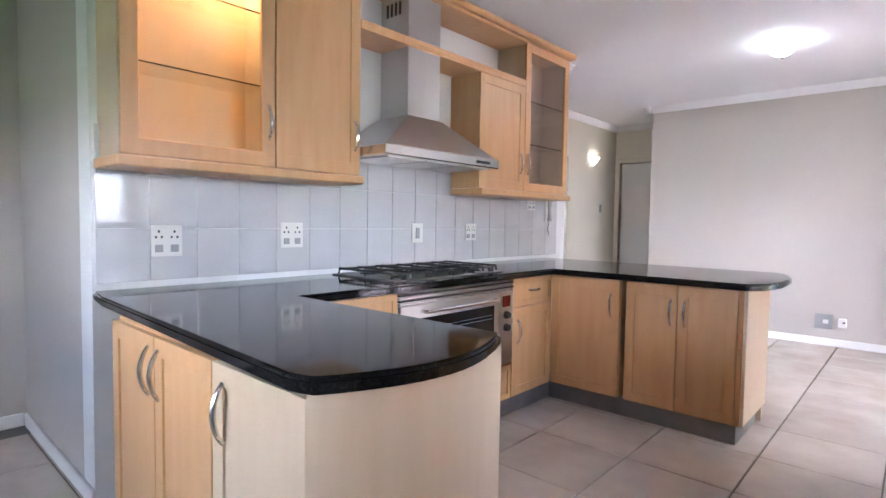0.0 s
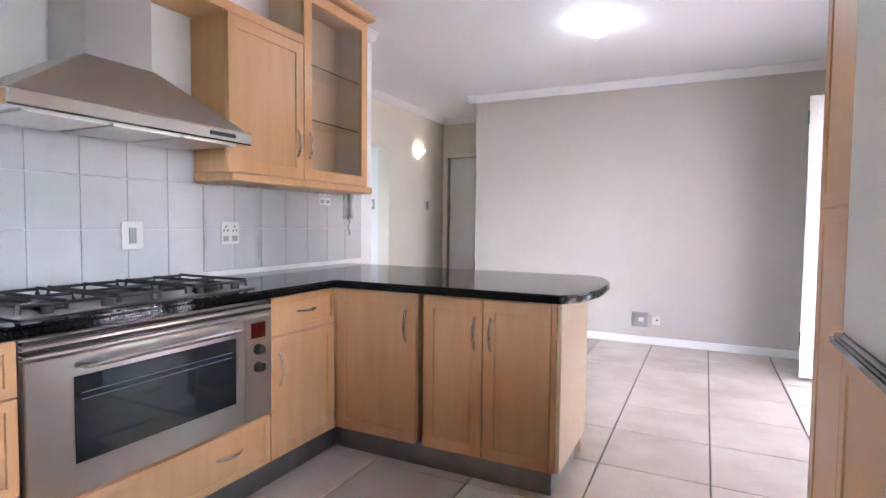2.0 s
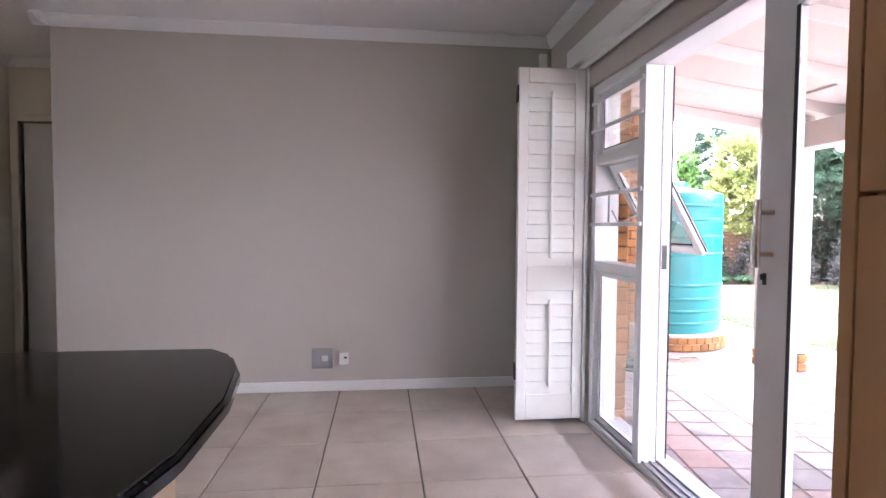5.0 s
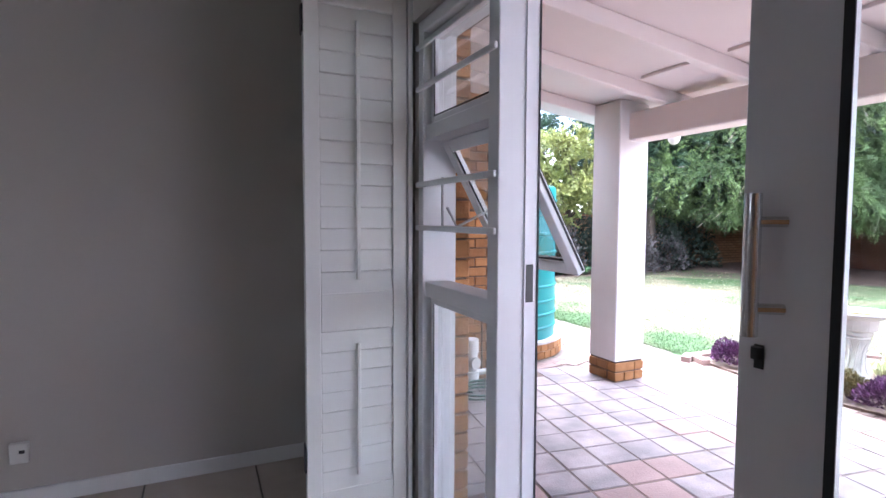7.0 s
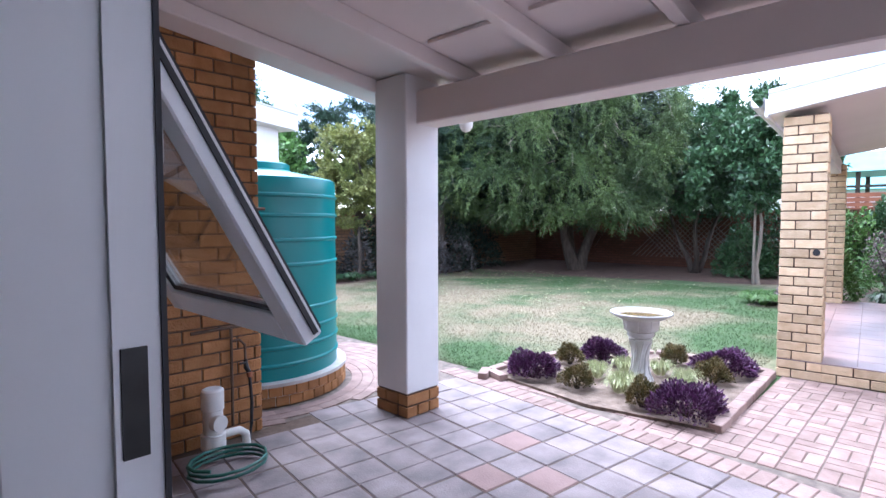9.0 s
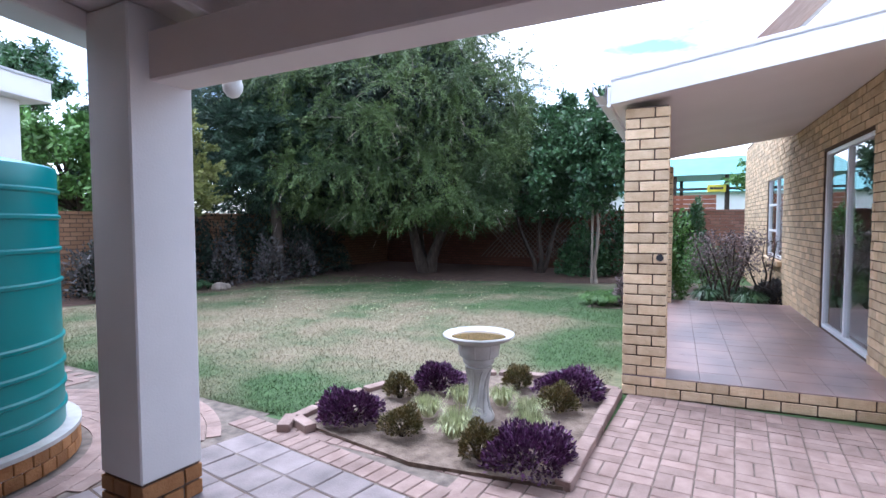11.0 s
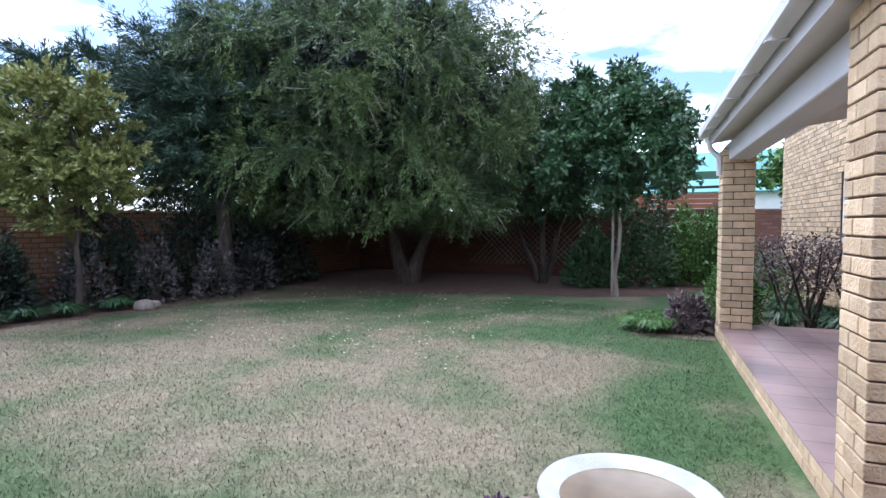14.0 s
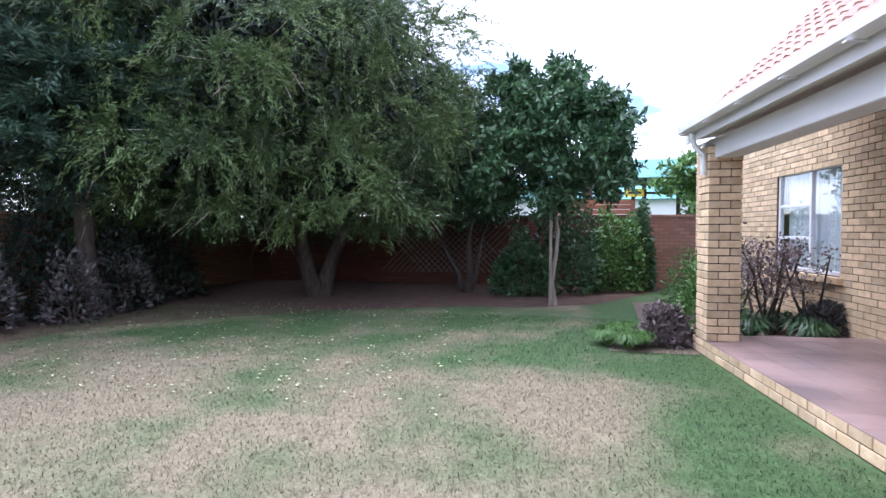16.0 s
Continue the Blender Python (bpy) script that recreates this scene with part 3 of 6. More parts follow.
def wall_tiles():
    host = thing("trim_wall_tiles", "white glazed wall tiles above the worktop", "tiles", kind="structure")
    part("grout", Geo().box(-2.479, 1.09, 1.078, -2.473, 4.84, 1.75), GROUT_WALL, host)
    me = Geo().box(0, 0, 0, 0.006, 0.198, 0.223).mesh("tile", TILE_WALL, 0.002)
    pieces("tile", me, [pose(-2.4735, 1.095 + 0.2 * i, 1.105 + 0.225 * k) for i in range(18) for k in range(2)], host)
    half = Geo().box(0, 0, 0, 0.006, 0.198, 0.19).mesh("tile", TILE_WALL, 0.002)
    pieces("tile", half, [pose(-2.4735, 1.095 + 0.2 * i, 1.555) for i in range(18)], host)


# wall cabinets: fronts at x = UX
UX, UB, UT = -2.22, 1.61, 2.70


def wall_unit(label, y0, y1, z1, kind, handle_y):
    h = z1 - UB
    w = y1 - y0
    c = thing("wall_cabinet", label, "cabinet", "kitchen wall units", at=(UX, y0, UB), rz=90)
    s = 0.018
    part("carcass", panel_door(Geo(), w, h, 0.24, s, 0.225, (0, 0.021, 0)), MAPLE_PALE if kind == "glass" else MAPLE, c, bevel=0.001)
    if kind == "glass":
        r = 0.065
        dr = part("door", panel_door(Geo(), w - 0.004, h - 0.004, rail=r, at=(0.002, 0, 0.002), open_back=True), MAPLE, c, bevel=0.003)
        p = part("pane", Geo().box(r, 0.009, r, w - r, 0.012, h - r), PANE_BRONZE, dr, "clear glass pane")
        p.visible_shadow = False
        for zz in (0.36, 0.68):
            sh = part("shelf", Geo().box(s, 0.042, zz, w - s, 0.24, zz + 0.006), SHELF_GLASS, c, "glass shelf")
            part("edge", Geo().box(s, 0.039, zz, w - s, 0.0415, zz + 0.006), GLASS_EDGE, sh, "polished dark edge")
            sh.visible_shadow = False
    else:
        gd = panel_door(Geo(), w - 0.004, h - 0.004, rail=0.06)
        gd.v = [(vx + 0.002, vy, vz + 0.002) for vx, vy, vz in gd.v]
        dr = part("door", gd, MAPLE, c, bevel=0.0015)
    part("handle", bow_handle(Geo(), (handle_y, 0, 0.20), (0, 0, 1), 0.15, (0, -1, 0)), CHROME, dr, "bowed satin chrome handle", smooth=True)
    return c


wall_unit("lit maple wall cabinet with a glass door", 1.11, 1.745, UT, "glass", 0.60)
wall_unit("maple wall cabinet with a panelled door", 1.747, 2.235, UT, "door", 0.45)
wall_unit("maple wall cabinet beside the cooker hood", 3.24, 3.775, 2.37, "door", 0.48)
wall_unit("maple end wall cabinet with a glass door", 3.777, 4.41, UT, "glass", 0.04)
solid("bridge_shelf", Geo().box(UX - 0.25, 2.237, 2.372, UX + 0.0, 3.775, 2.40).box(UX - 0.02, 2.237, 2.40, UX, 3.775, 2.42), MAPLE, "maple shelf that bridges the cooker hood", "shelf", bevel=0.002)
solid("top_panel", Geo().box(UX - 0.25, 2.237, 2.68, UX + 0.02, 3.775, 2.70), MAPLE, "maple top board over the cooker hood", "panel", bevel=0.002)
for y0, y1 in ((1.09, 2.24), (3.235, 4.43)):
    solid("light_pelmet", Geo().box(UX - 0.25, y0, UB - 0.045, UX + 0.03, y1, UB - 0.003), MAPLE, "maple moulding under the wall cabinets", "moulding", bevel=0.006)
solid("cabinet_cornice", Geo().box(UX - 0.25, 1.09, UT + 0.006, UX + 0.05, 4.44, UT + 0.05), MAPLE, "maple moulding on top of the wall cabinets", "moulding", bevel=0.012)
for y in (1.62,):
    s = thing("cabinet_spotlight", "small warm halogen spotlight in the glass cabinet", "lamp", at=(UX - 0.16, y, UT - 0.03))
    part("rim", Geo().lathe([(0.02, 0.0), (0.032, 0.0), (0.032, 0.012), (0.02, 0.012)]), CHROME, s, smooth=True)
    part("bulb", Geo().lathe([(0.004, -0.004), (0.018, -0.001), (0.018, 0.004)]), SPOT, s)
    d = bpy.data.lights.new("cabinet_spotlight_glow", "POINT")
    d.energy, d.color, d.shadow_soft_size = 0.42, (1.0, 0.72, 0.33), 0.02
    new("cabinet_spotlight_glow", d).location = (UX - 0.16, y, UT - 0.06)


def cooker_hood():
    c = thing("cooker_hood", "brushed steel chimney cooker hood on the wall", "cooker hood")
    y0, y1, xw, xf, z0 = 2.245, 3.205, -2.47, -2.03, 1.715
    ym_v = (y0 + y1) / 2
    part("lip", Geo().box(xw, y0, z0, xf, y1, z0 + 0.055), CHROME, c, bevel=0.006)
    for k in range(4):
        part("vent_slot", Geo().box(xw + 0.05 + 0.035 * k, ym_v - 0.1372, 2.565, xw + 0.068 + 0.035 * k, ym_v - 0.1352, 2.64), BLACK, c, "dark exhaust slot")
    ym = (y0 + y1) / 2
    a = [(xw, y0 + 0.01), (xf - 0.01, y0 + 0.01), (xf - 0.01, y1 - 0.01), (xw, y1 - 0.01)]
    b = [(xw, ym - 0.14), (xw + 0.245, ym - 0.14), (xw + 0.245, ym + 0.14), (xw, ym + 0.14)]
    part("canopy", Geo().add([(x, y, z0 + 0.056) for x, y in a] + [(x, y, z0 + 0.27) for x, y in b], [(3, 2, 1, 0), (4, 5, 6, 7)] + [(i, (i + 1) % 4, 4 + (i + 1) % 4, 4 + i) for i in range(4)]), STEEL, c, bevel=0.003)
    part("chimney", Geo().box(xw, ym - 0.135, z0 + 0.271, xw + 0.235, ym + 0.135, 2.68), STEEL, c, bevel=0.003)
    for k in range(3):
        part("filter", Geo().box(xw + 0.05, y0 + 0.06 + 0.29 * k, z0 - 0.006, xf - 0.05, y0 + 0.33 + 0.29 * k, z0 - 0.001), STEEL, c, "grease filter")
    part("switch_strip", Geo().box(xf, y1 - 0.23, z0 + 0.02, xf + 0.004, y1 - 0.10, z0 + 0.036), BLACK, c, "black switch strip")


cooker_hood()


def oven():
    y0, y1, z0, z1 = 2.178, 3.122, 0.53, 1.028
    c = thing("oven", "wide built-in steel oven with a dark glass door", "oven", at=(KX + 0.005, y0, z0), rz=90)
    w, h = y1 - y0, z1 - z0
    part("body", Geo().box(0, 0.02, 0, w, 0.55, h), STEEL, c)
    part("control_panel", Geo().box(w - 0.145, -0.004, 0, w, 0.02, h - 0.06), STEEL, c, bevel=0.003)
    door = part("door", Geo().box(0, -0.006, 0.0, w - 0.148, 0.02, h - 0.06), STEEL, c, bevel=0.004)
    part("window", Geo().box(0.13, -0.009, 0.10, w - 0.20, -0.006, h - 0.13), OVEN_GLASS, door, "dark glass window", bevel=0.001)
    for k in range(2):
        part("rack", Geo().box(0.15, -0.0102, h - 0.185 - 0.02 * k, w - 0.22, -0.0092, h - 0.1825 - 0.02 * k), PLATE_GREY, door, "pale line of an oven rack")
    part("handle", Geo().tube([(0.14, 0, h - 0.095), (0.15, -0.045, h - 0.095), (0.3, -0.052, h - 0.093), (w - 0.36, -0.052, h - 0.093), (w - 0.21, -0.045, h - 0.095), (w - 0.20, 0, h - 0.095)], 0.009), CHROME, door, "steel bar handle", smooth=True)
    for k in range(4):
        part("vent_slat", Geo().box(0.0, -0.004, h - 0.055 + 0.014 * k, w, 0.019, h - 0.047 + 0.014 * k), BLACK if k % 2 else STEEL, c)
    part("clock", Geo().box(w - 0.115, -0.009, h - 0.15, w - 0.04, -0.004, h - 0.085), mat("dark_red_display", (0.10, 0.008, 0.006), rough=0.15), c, "dark red clock display")
    for k in range(2):
        kn = Geo().tube([(w - 0.078, -0.004, h - 0.20 - 0.075 * k), (w - 0.078, -0.03, h - 0.20 - 0.075 * k)], [0.024, 0.019], 20)
        part("knob", kn, BLACK, c, "black control knob", smooth=True)


oven()


def gas_hob():
    c = thing("gas_hob", "five-burner gas hob with black pan supports", "hob", at=(-2.15, 2.65, 1.077))
    part("plate", Geo().box(-0.26, -0.45, 0, 0.24, 0.45, 0.008), KICK, c, bevel=0.003)
    for bx, by, r in [(-0.12, -0.30, 0.045), (0.12, -0.30, 0.038), (0.0, 0.0, 0.065), (-0.12, 0.30, 0.038), (0.12, 0.30, 0.04)]:
        part("burner", Geo().lathe([(r * 1.25, 0.008), (r * 1.25, 0.016), (r, 0.018), (r, 0.028), (r * 0.75, 0.032)], (bx, by, 0), 20), BLACK, c, "black burner cap", smooth=True)
    for gy in (-0.30, 0.0, 0.30):
        gr = Geo()
        for dx in (-0.22, 0.0, 0.20):
            gr.tube([(dx, gy - 0.135, 0.012), (dx, gy - 0.13, 0.034), (dx, gy + 0.13, 0.034), (dx, gy + 0.135, 0.012)], 0.006, 6)
        for dy in (-0.13, 0.0, 0.13):
            gr.tube([(-0.225, gy + dy, 0.012), (-0.22, gy + dy, 0.038), (-0.10, gy + dy, 0.038), (0.1, gy + dy, 0.038), (0.20, gy + dy, 0.038), (0.205, gy + dy, 0.012)], 0.0065, 6)
        part("pan_support", gr, BLACK, c, "cast iron pan support")
    for k in range(5):
        part("knob", Geo().lathe([(0.018, 0.008), (0.017, 0.03), (0.012, 0.034)], (0.215, -0.36 + 0.18 * k, 0), 14), BLACK, c, "black control knob", smooth=True)


gas_hob()


def socket(y, z, w, h, x=-2.467, kind="double", label="white double socket outlet on the tiles", mat_plate=PLATE):
    c = thing("wall_socket", label, "socket", "kitchen sockets", at=(x, y, z))
    part("plate", Geo().box(0, -w / 2, -h / 2, 0.008, w / 2, h / 2), mat_plate, c, bevel=0.002)
    if kind == "double":
        for sy in (-0.25, 0.25):
            part("rocker", Geo().box(0.008, sy * w - 0.016, -h * 0.36, 0.012, sy * w + 0.016, -h * 0.12), PLATE_GREY, c, "grey rocker switch")
            for dy, dz in ((0, 0.30), (-0.012, 0.12), (0.012, 0.12)):
                part("hole", Geo().box(0.0082, sy * w + dy - 0.004, h * dz - 0.005, 0.0088, sy * w + dy + 0.004, h * dz + 0.005), RUBBER, c)
    else:
        part("rocker", Geo().box(0.008, -0.016, -0.035, 0.013, 0.016, 0.035), PLATE_GREY, c, "grey rocker switch")


socket(1.36, 1.275, 0.13, 0.135)
socket(1.98, 1.295, 0.13, 0.13)
socket(2.91, 1.30, 0.10, 0.125, kind="switch", label="white cooker isolator switch on the tiles")
socket(3.46, 1.305, 0.12, 0.12)
socket(4.26, 1.53, 0.12, 0.09, label="white socket outlet under the end wall cabinet")


def intercom():
    c = thing("intercom_handset", "grey intercom handset hung on the wall", "handset", at=(-2.467, 4.50, 1.49))
    part("cradle", Geo().box(0, -0.035, -0.10, 0.02, 0.035, 0.11), PLATE, c, bevel=0.004)
    part("receiver", Geo().tube([(0.028, 0, -0.10), (0.045, 0, -0.09), (0.04, 0, 0.0), (0.045, 0, 0.09), (0.028, 0, 0.10)], [0.016, 0.024, 0.014, 0.024, 0.016], 10), PLATE_GREY, c, "grey handset", smooth=True)
    part("cord", Geo().tube([(0.03, 0.01 * math.sin(i * 1.3), -0.10 - 0.016 * i) for i in range(8)], 0.005, 6), PLATE_GREY, c, "coiled cord")


intercom()
wall_tiles()

# tall larder unit, the pier beside it and the counter by the east wall
TX = 0.20
c = thing("larder_cabinet", "tall maple larder cabinet with two doors", "cabinet", at=(TX, 3.187, FZ))
part("body", Geo().box(0.0215, 0.0, 0.0, 0.75, 0.399, 2.40), MAPLE, c, bevel=0.002)
part("side_panel", Geo().box(0.0, 0.40, 0.0, 0.75, 0.418, 2.40), MAPLE, c, bevel=0.001)
for z0, z1 in ((0.06, 1.243), (1.247, 2.395)):
    gd = panel_door(Geo(), 0.396, z1 - z0, 0.021, 0.05, 0.005)
    gd.v = [(vy, vx + 0.002, vz + z0) for vx, vy, vz in gd.v]
    part("door", gd, MAPLE, c, bevel=0.0015)
structure("wall_pier", Geo().box(TX, 2.75, 1.08, 0.97, 3.185, CZ), WHITE, "white pier beside the larder")
cabinet("base_cabinet", "maple base cabinet beside the larder", 0.60, BH, 0.62, (TX, 3.185, 0.305), -90, [("door", 0, 0, 0.60, BH - 0.005, 0.55, 0.55, True)])
cabinet("base_cabinet", "maple base cabinet along the window wall", 1.2, BH, 0.62, (TX, 2.58, 0.305), -90, [("door", 0, 0, 0.60, BH - 0.005, 0.55, 0.55, True), ("door", 0.6, 0, 0.60, BH - 0.005, 0.65, 0.55, True)])
solid("kickboard", Geo().box(TX + 0.06, 1.405, FZ, 0.82, 3.185, 0.304), KICK, "grey metal kickboard by the window wall", "kickboard")
tagged(new("worktop", Geo().box(TX - 0.03, 1.36, 1.039, 0.965, 3.20, 1.077).mesh("worktop", GRANITE, 0.011, True, 3)), "polished black granite worktop by the window", "worktop")


# ---- dining room and hall ----
def ceiling_lamp(x, y):
    c = thing("ceiling_lamp", "round frosted glass ceiling lamp, switched on", "lamp", at=(x, y, CZ))
    part("base", Geo().lathe([(0.085, -0.025), (0.085, 0.0)], n=32), WHITE, c, smooth=True)
    part("shade", Geo().lathe([(0.01, -0.112), (0.035, -0.106), (0.068, -0.088), (0.09, -0.058), (0.10, -0.026)], n=32), LAMP_GLASS, c, "frosted glass dome", smooth=True)
    part("finial", Geo().lathe([(0.002, -0.135), (0.012, -0.13), (0.014, -0.12), (0.008, -0.115)], n=14), CHROME, c, smooth=True)


ceiling_lamp(-0.88, 5.27)


def sconce(y, z):
    c = thing("wall_sconce", "half-bowl glass wall sconce, switched on", "lamp", at=(-3.45, y, z))
    n, pr = 16, [(0.01, -0.075), (0.045, -0.05), (0.085, -0.005), (0.12, 0.028), (0.112, 0.028)]
    vs = [(r * math.sin(math.pi * i / n) * 0.75, -r * math.cos(math.pi * i / n), h) for r, h in pr for i in range(n + 1)]
    part("shade", Geo().add(vs, [(j * (n + 1) + i, j * (n + 1) + i + 1, (j + 1) * (n + 1) + i + 1, (j + 1) * (n + 1) + i) for j in range(len(pr) - 1) for i in range(n)]), SCONCE_GLASS, c, "frosted glass half bowl", smooth=True)
    part("backplate", Geo().box(0, -0.05, -0.06, 0.012, 0.05, 0.03), CHROME, c, bevel=0.003)


sconce(7.33, 2.26)
for y, z, w, h, x, lb in [(7.6, 1.6, 0.06, 0.11, -3.45, "grey light switch on the hall wall")]:
    socket(y, z, w, h, x, "switch", lb, PLATE_GREY)
c = thing("light_switch", "grey multi-gang light switch in the side room", "switch", at=(-3.86, 6.78, 1.59))
part("plate", Geo().box(-0.13, -0.01, -0.06, 0.13, 0, 0.06), PLATE_GREY, c, bevel=0.002)
for k in range(4):
    part("rocker", Geo().box(-0.11 + 0.06 * k, -0.014, -0.03, -0.07 + 0.06 * k, -0.0105, 0.03), PLATE, c)
c = thing("wall_socket", "grey metal data plate low on the dining wall", "socket", at=(-0.72, 7.02, 0.43))
part("plate", Geo().box(-0.075, -0.01, -0.075, 0.075, 0, 0.075), PLATE_GREY, c, bevel=0.002)
part("port", Geo().box(-0.005, -0.014, -0.02, 0.04, -0.0105, 0.02), PLATE, c)
c = thing("telephone_socket", "small cream telephone socket on the dining wall", "socket", at=(-0.565, 7.02, 0.43))
part("box", Geo().box(-0.035, -0.028, -0.045, 0.035, 0, 0.045), PLATE, c, bevel=0.004)
part("slot", Geo().box(0.002, -0.031, 0.0, 0.022, -0.0285, 0.014), RUBBER, c)
c = thing("alarm_sensor", "small cream alarm sensor by the cornice", "sensor", at=(0.90, 7.02, 2.63))
part("housing", Geo().box(-0.03, -0.04, -0.055, 0.03, 0, 0.055), PLATE, c, bevel=0.01)

# hall door in its frame, standing ajar
d1 = thing("door_1", "white painted hall door, ajar, in a cream frame", "door", kind="structure", at=(0, 0, 0))
part("frame", Geo().box(-3.43, 8.03, FZ, -3.37, 8.2, 2.33).box(-2.56, 8.03, FZ, -2.53, 8.2, 2.33).box(-3.37, 8.03, 2.27, -2.56, 8.2, 2.33), WALL_WARM, d1, bevel=0.004)
leaf = part("leaf", Geo().box(-3.365, 8.10, FZ + 0.01, -2.565, 8.14, 2.265), WHITE, d1, bevel=0.003)
part("door_handle", Geo().tube([(-2.70, 8.10, 1.22), (-2.70, 8.05, 1.22), (-2.80, 8.045, 1.22)], 0.009).box(-2.72, 8.088, 1.12, -2.68, 8.0995, 1.32), CHROME, leaf, smooth=True)
# louvred shutter door inside the side room
c = thing("door_2", "white louvred door standing open in the side room", "door", kind="structure", at=(-4.11, 6.775, FZ), rz=180)
part("frame", Geo().box(0, 0, 0, 0.07, 0.03, 2.0).box(0.53, 0, 0, 0.6, 0.03, 2.0).box(0.07, 0, 0, 0.53, 0.03, 0.1).box(0.07, 0, 1.9, 0.53, 0.03, 2.0), SHUTTER, c, bevel=0.003)
for k in range(22):
    part("slat", Geo().box(0.07, 0.004, 0.1, 0.53, 0.012, 0.182, pose(0, 0, 0.0818 * k)), SHUTTER, c)


def shutter_leaf(x0, x1, y, name, label):
    """A louvred shutter leaf that lies across x at depth y."""
    z0, z1, st = 0.205, 2.36, 0.06
    c = thing(name, label, "shutter", "folding shutters", at=(x0, y, z0))
    w, h, t = x1 - x0, z1 - z0, 0.026
    m0, m1 = 0.80, 0.955
    part("frame", Geo().box(0, 0, 0, st, t, h).box(w - st, 0, 0, w, t, h).box(st, 0, 0, w - st, t, 0.16).box(st, 0, h - 0.09, w - st, t, h).box(st, 0, m0, w - st, t, m1), SHUTTER, c, bevel=0.003)
    n1, n2 = 8, 13
    for a, b, n in ((0.16, m0, n1), (m1, h - 0.09, n2)):
        step = (b - a) / n
        me = Geo().box(0, -0.005, -step * 0.56, w - 2 * st, 0.005, step * 0.56).mesh("slat", SHUTTER, 0.003)
        pieces("slat", me, [pose(st, t / 2, a + step * (k + 0.5), -9, 0, 0) for k in range(n)], c)
        part("tilt_rod", Geo().box(w / 2 - 0.008, -0.014, a + 0.05, w / 2 + 0.008, -0.002, b - 0.05), SHUTTER, c, bevel=0.003)
    for zz in (0.25, 1.95):
        part("hinge", Geo().box(-0.006, 0.0, zz, 0.0, 0.03, zz + 0.10), RUBBER, c, "dark hinge")


shutter_leaf(0.53, 0.945, 6.255, "window_shutter", "white louvred shutter folded open beside the sliding door")
shutter_leaf(0.535, 0.945, 6.287, "window_shutter", "white louvred shutter leaf folded behind its twin")
structure("trim_pelmet", Geo().box(0.89, 3.66, 2.40, 0.97, 6.45, 2.52).box(0.93, 3.66, 2.36, 0.945, 6.45, 2.40), WHITE, "white pelmet board with the shutter track", "pelmet", 0.004)
structure("trim_shutter_post", Geo().box(0.95, 6.25, FZ, 0.985, 6.33, 2.40), WHITE, "white post of the shutter at the jamb", "post", 0.003)


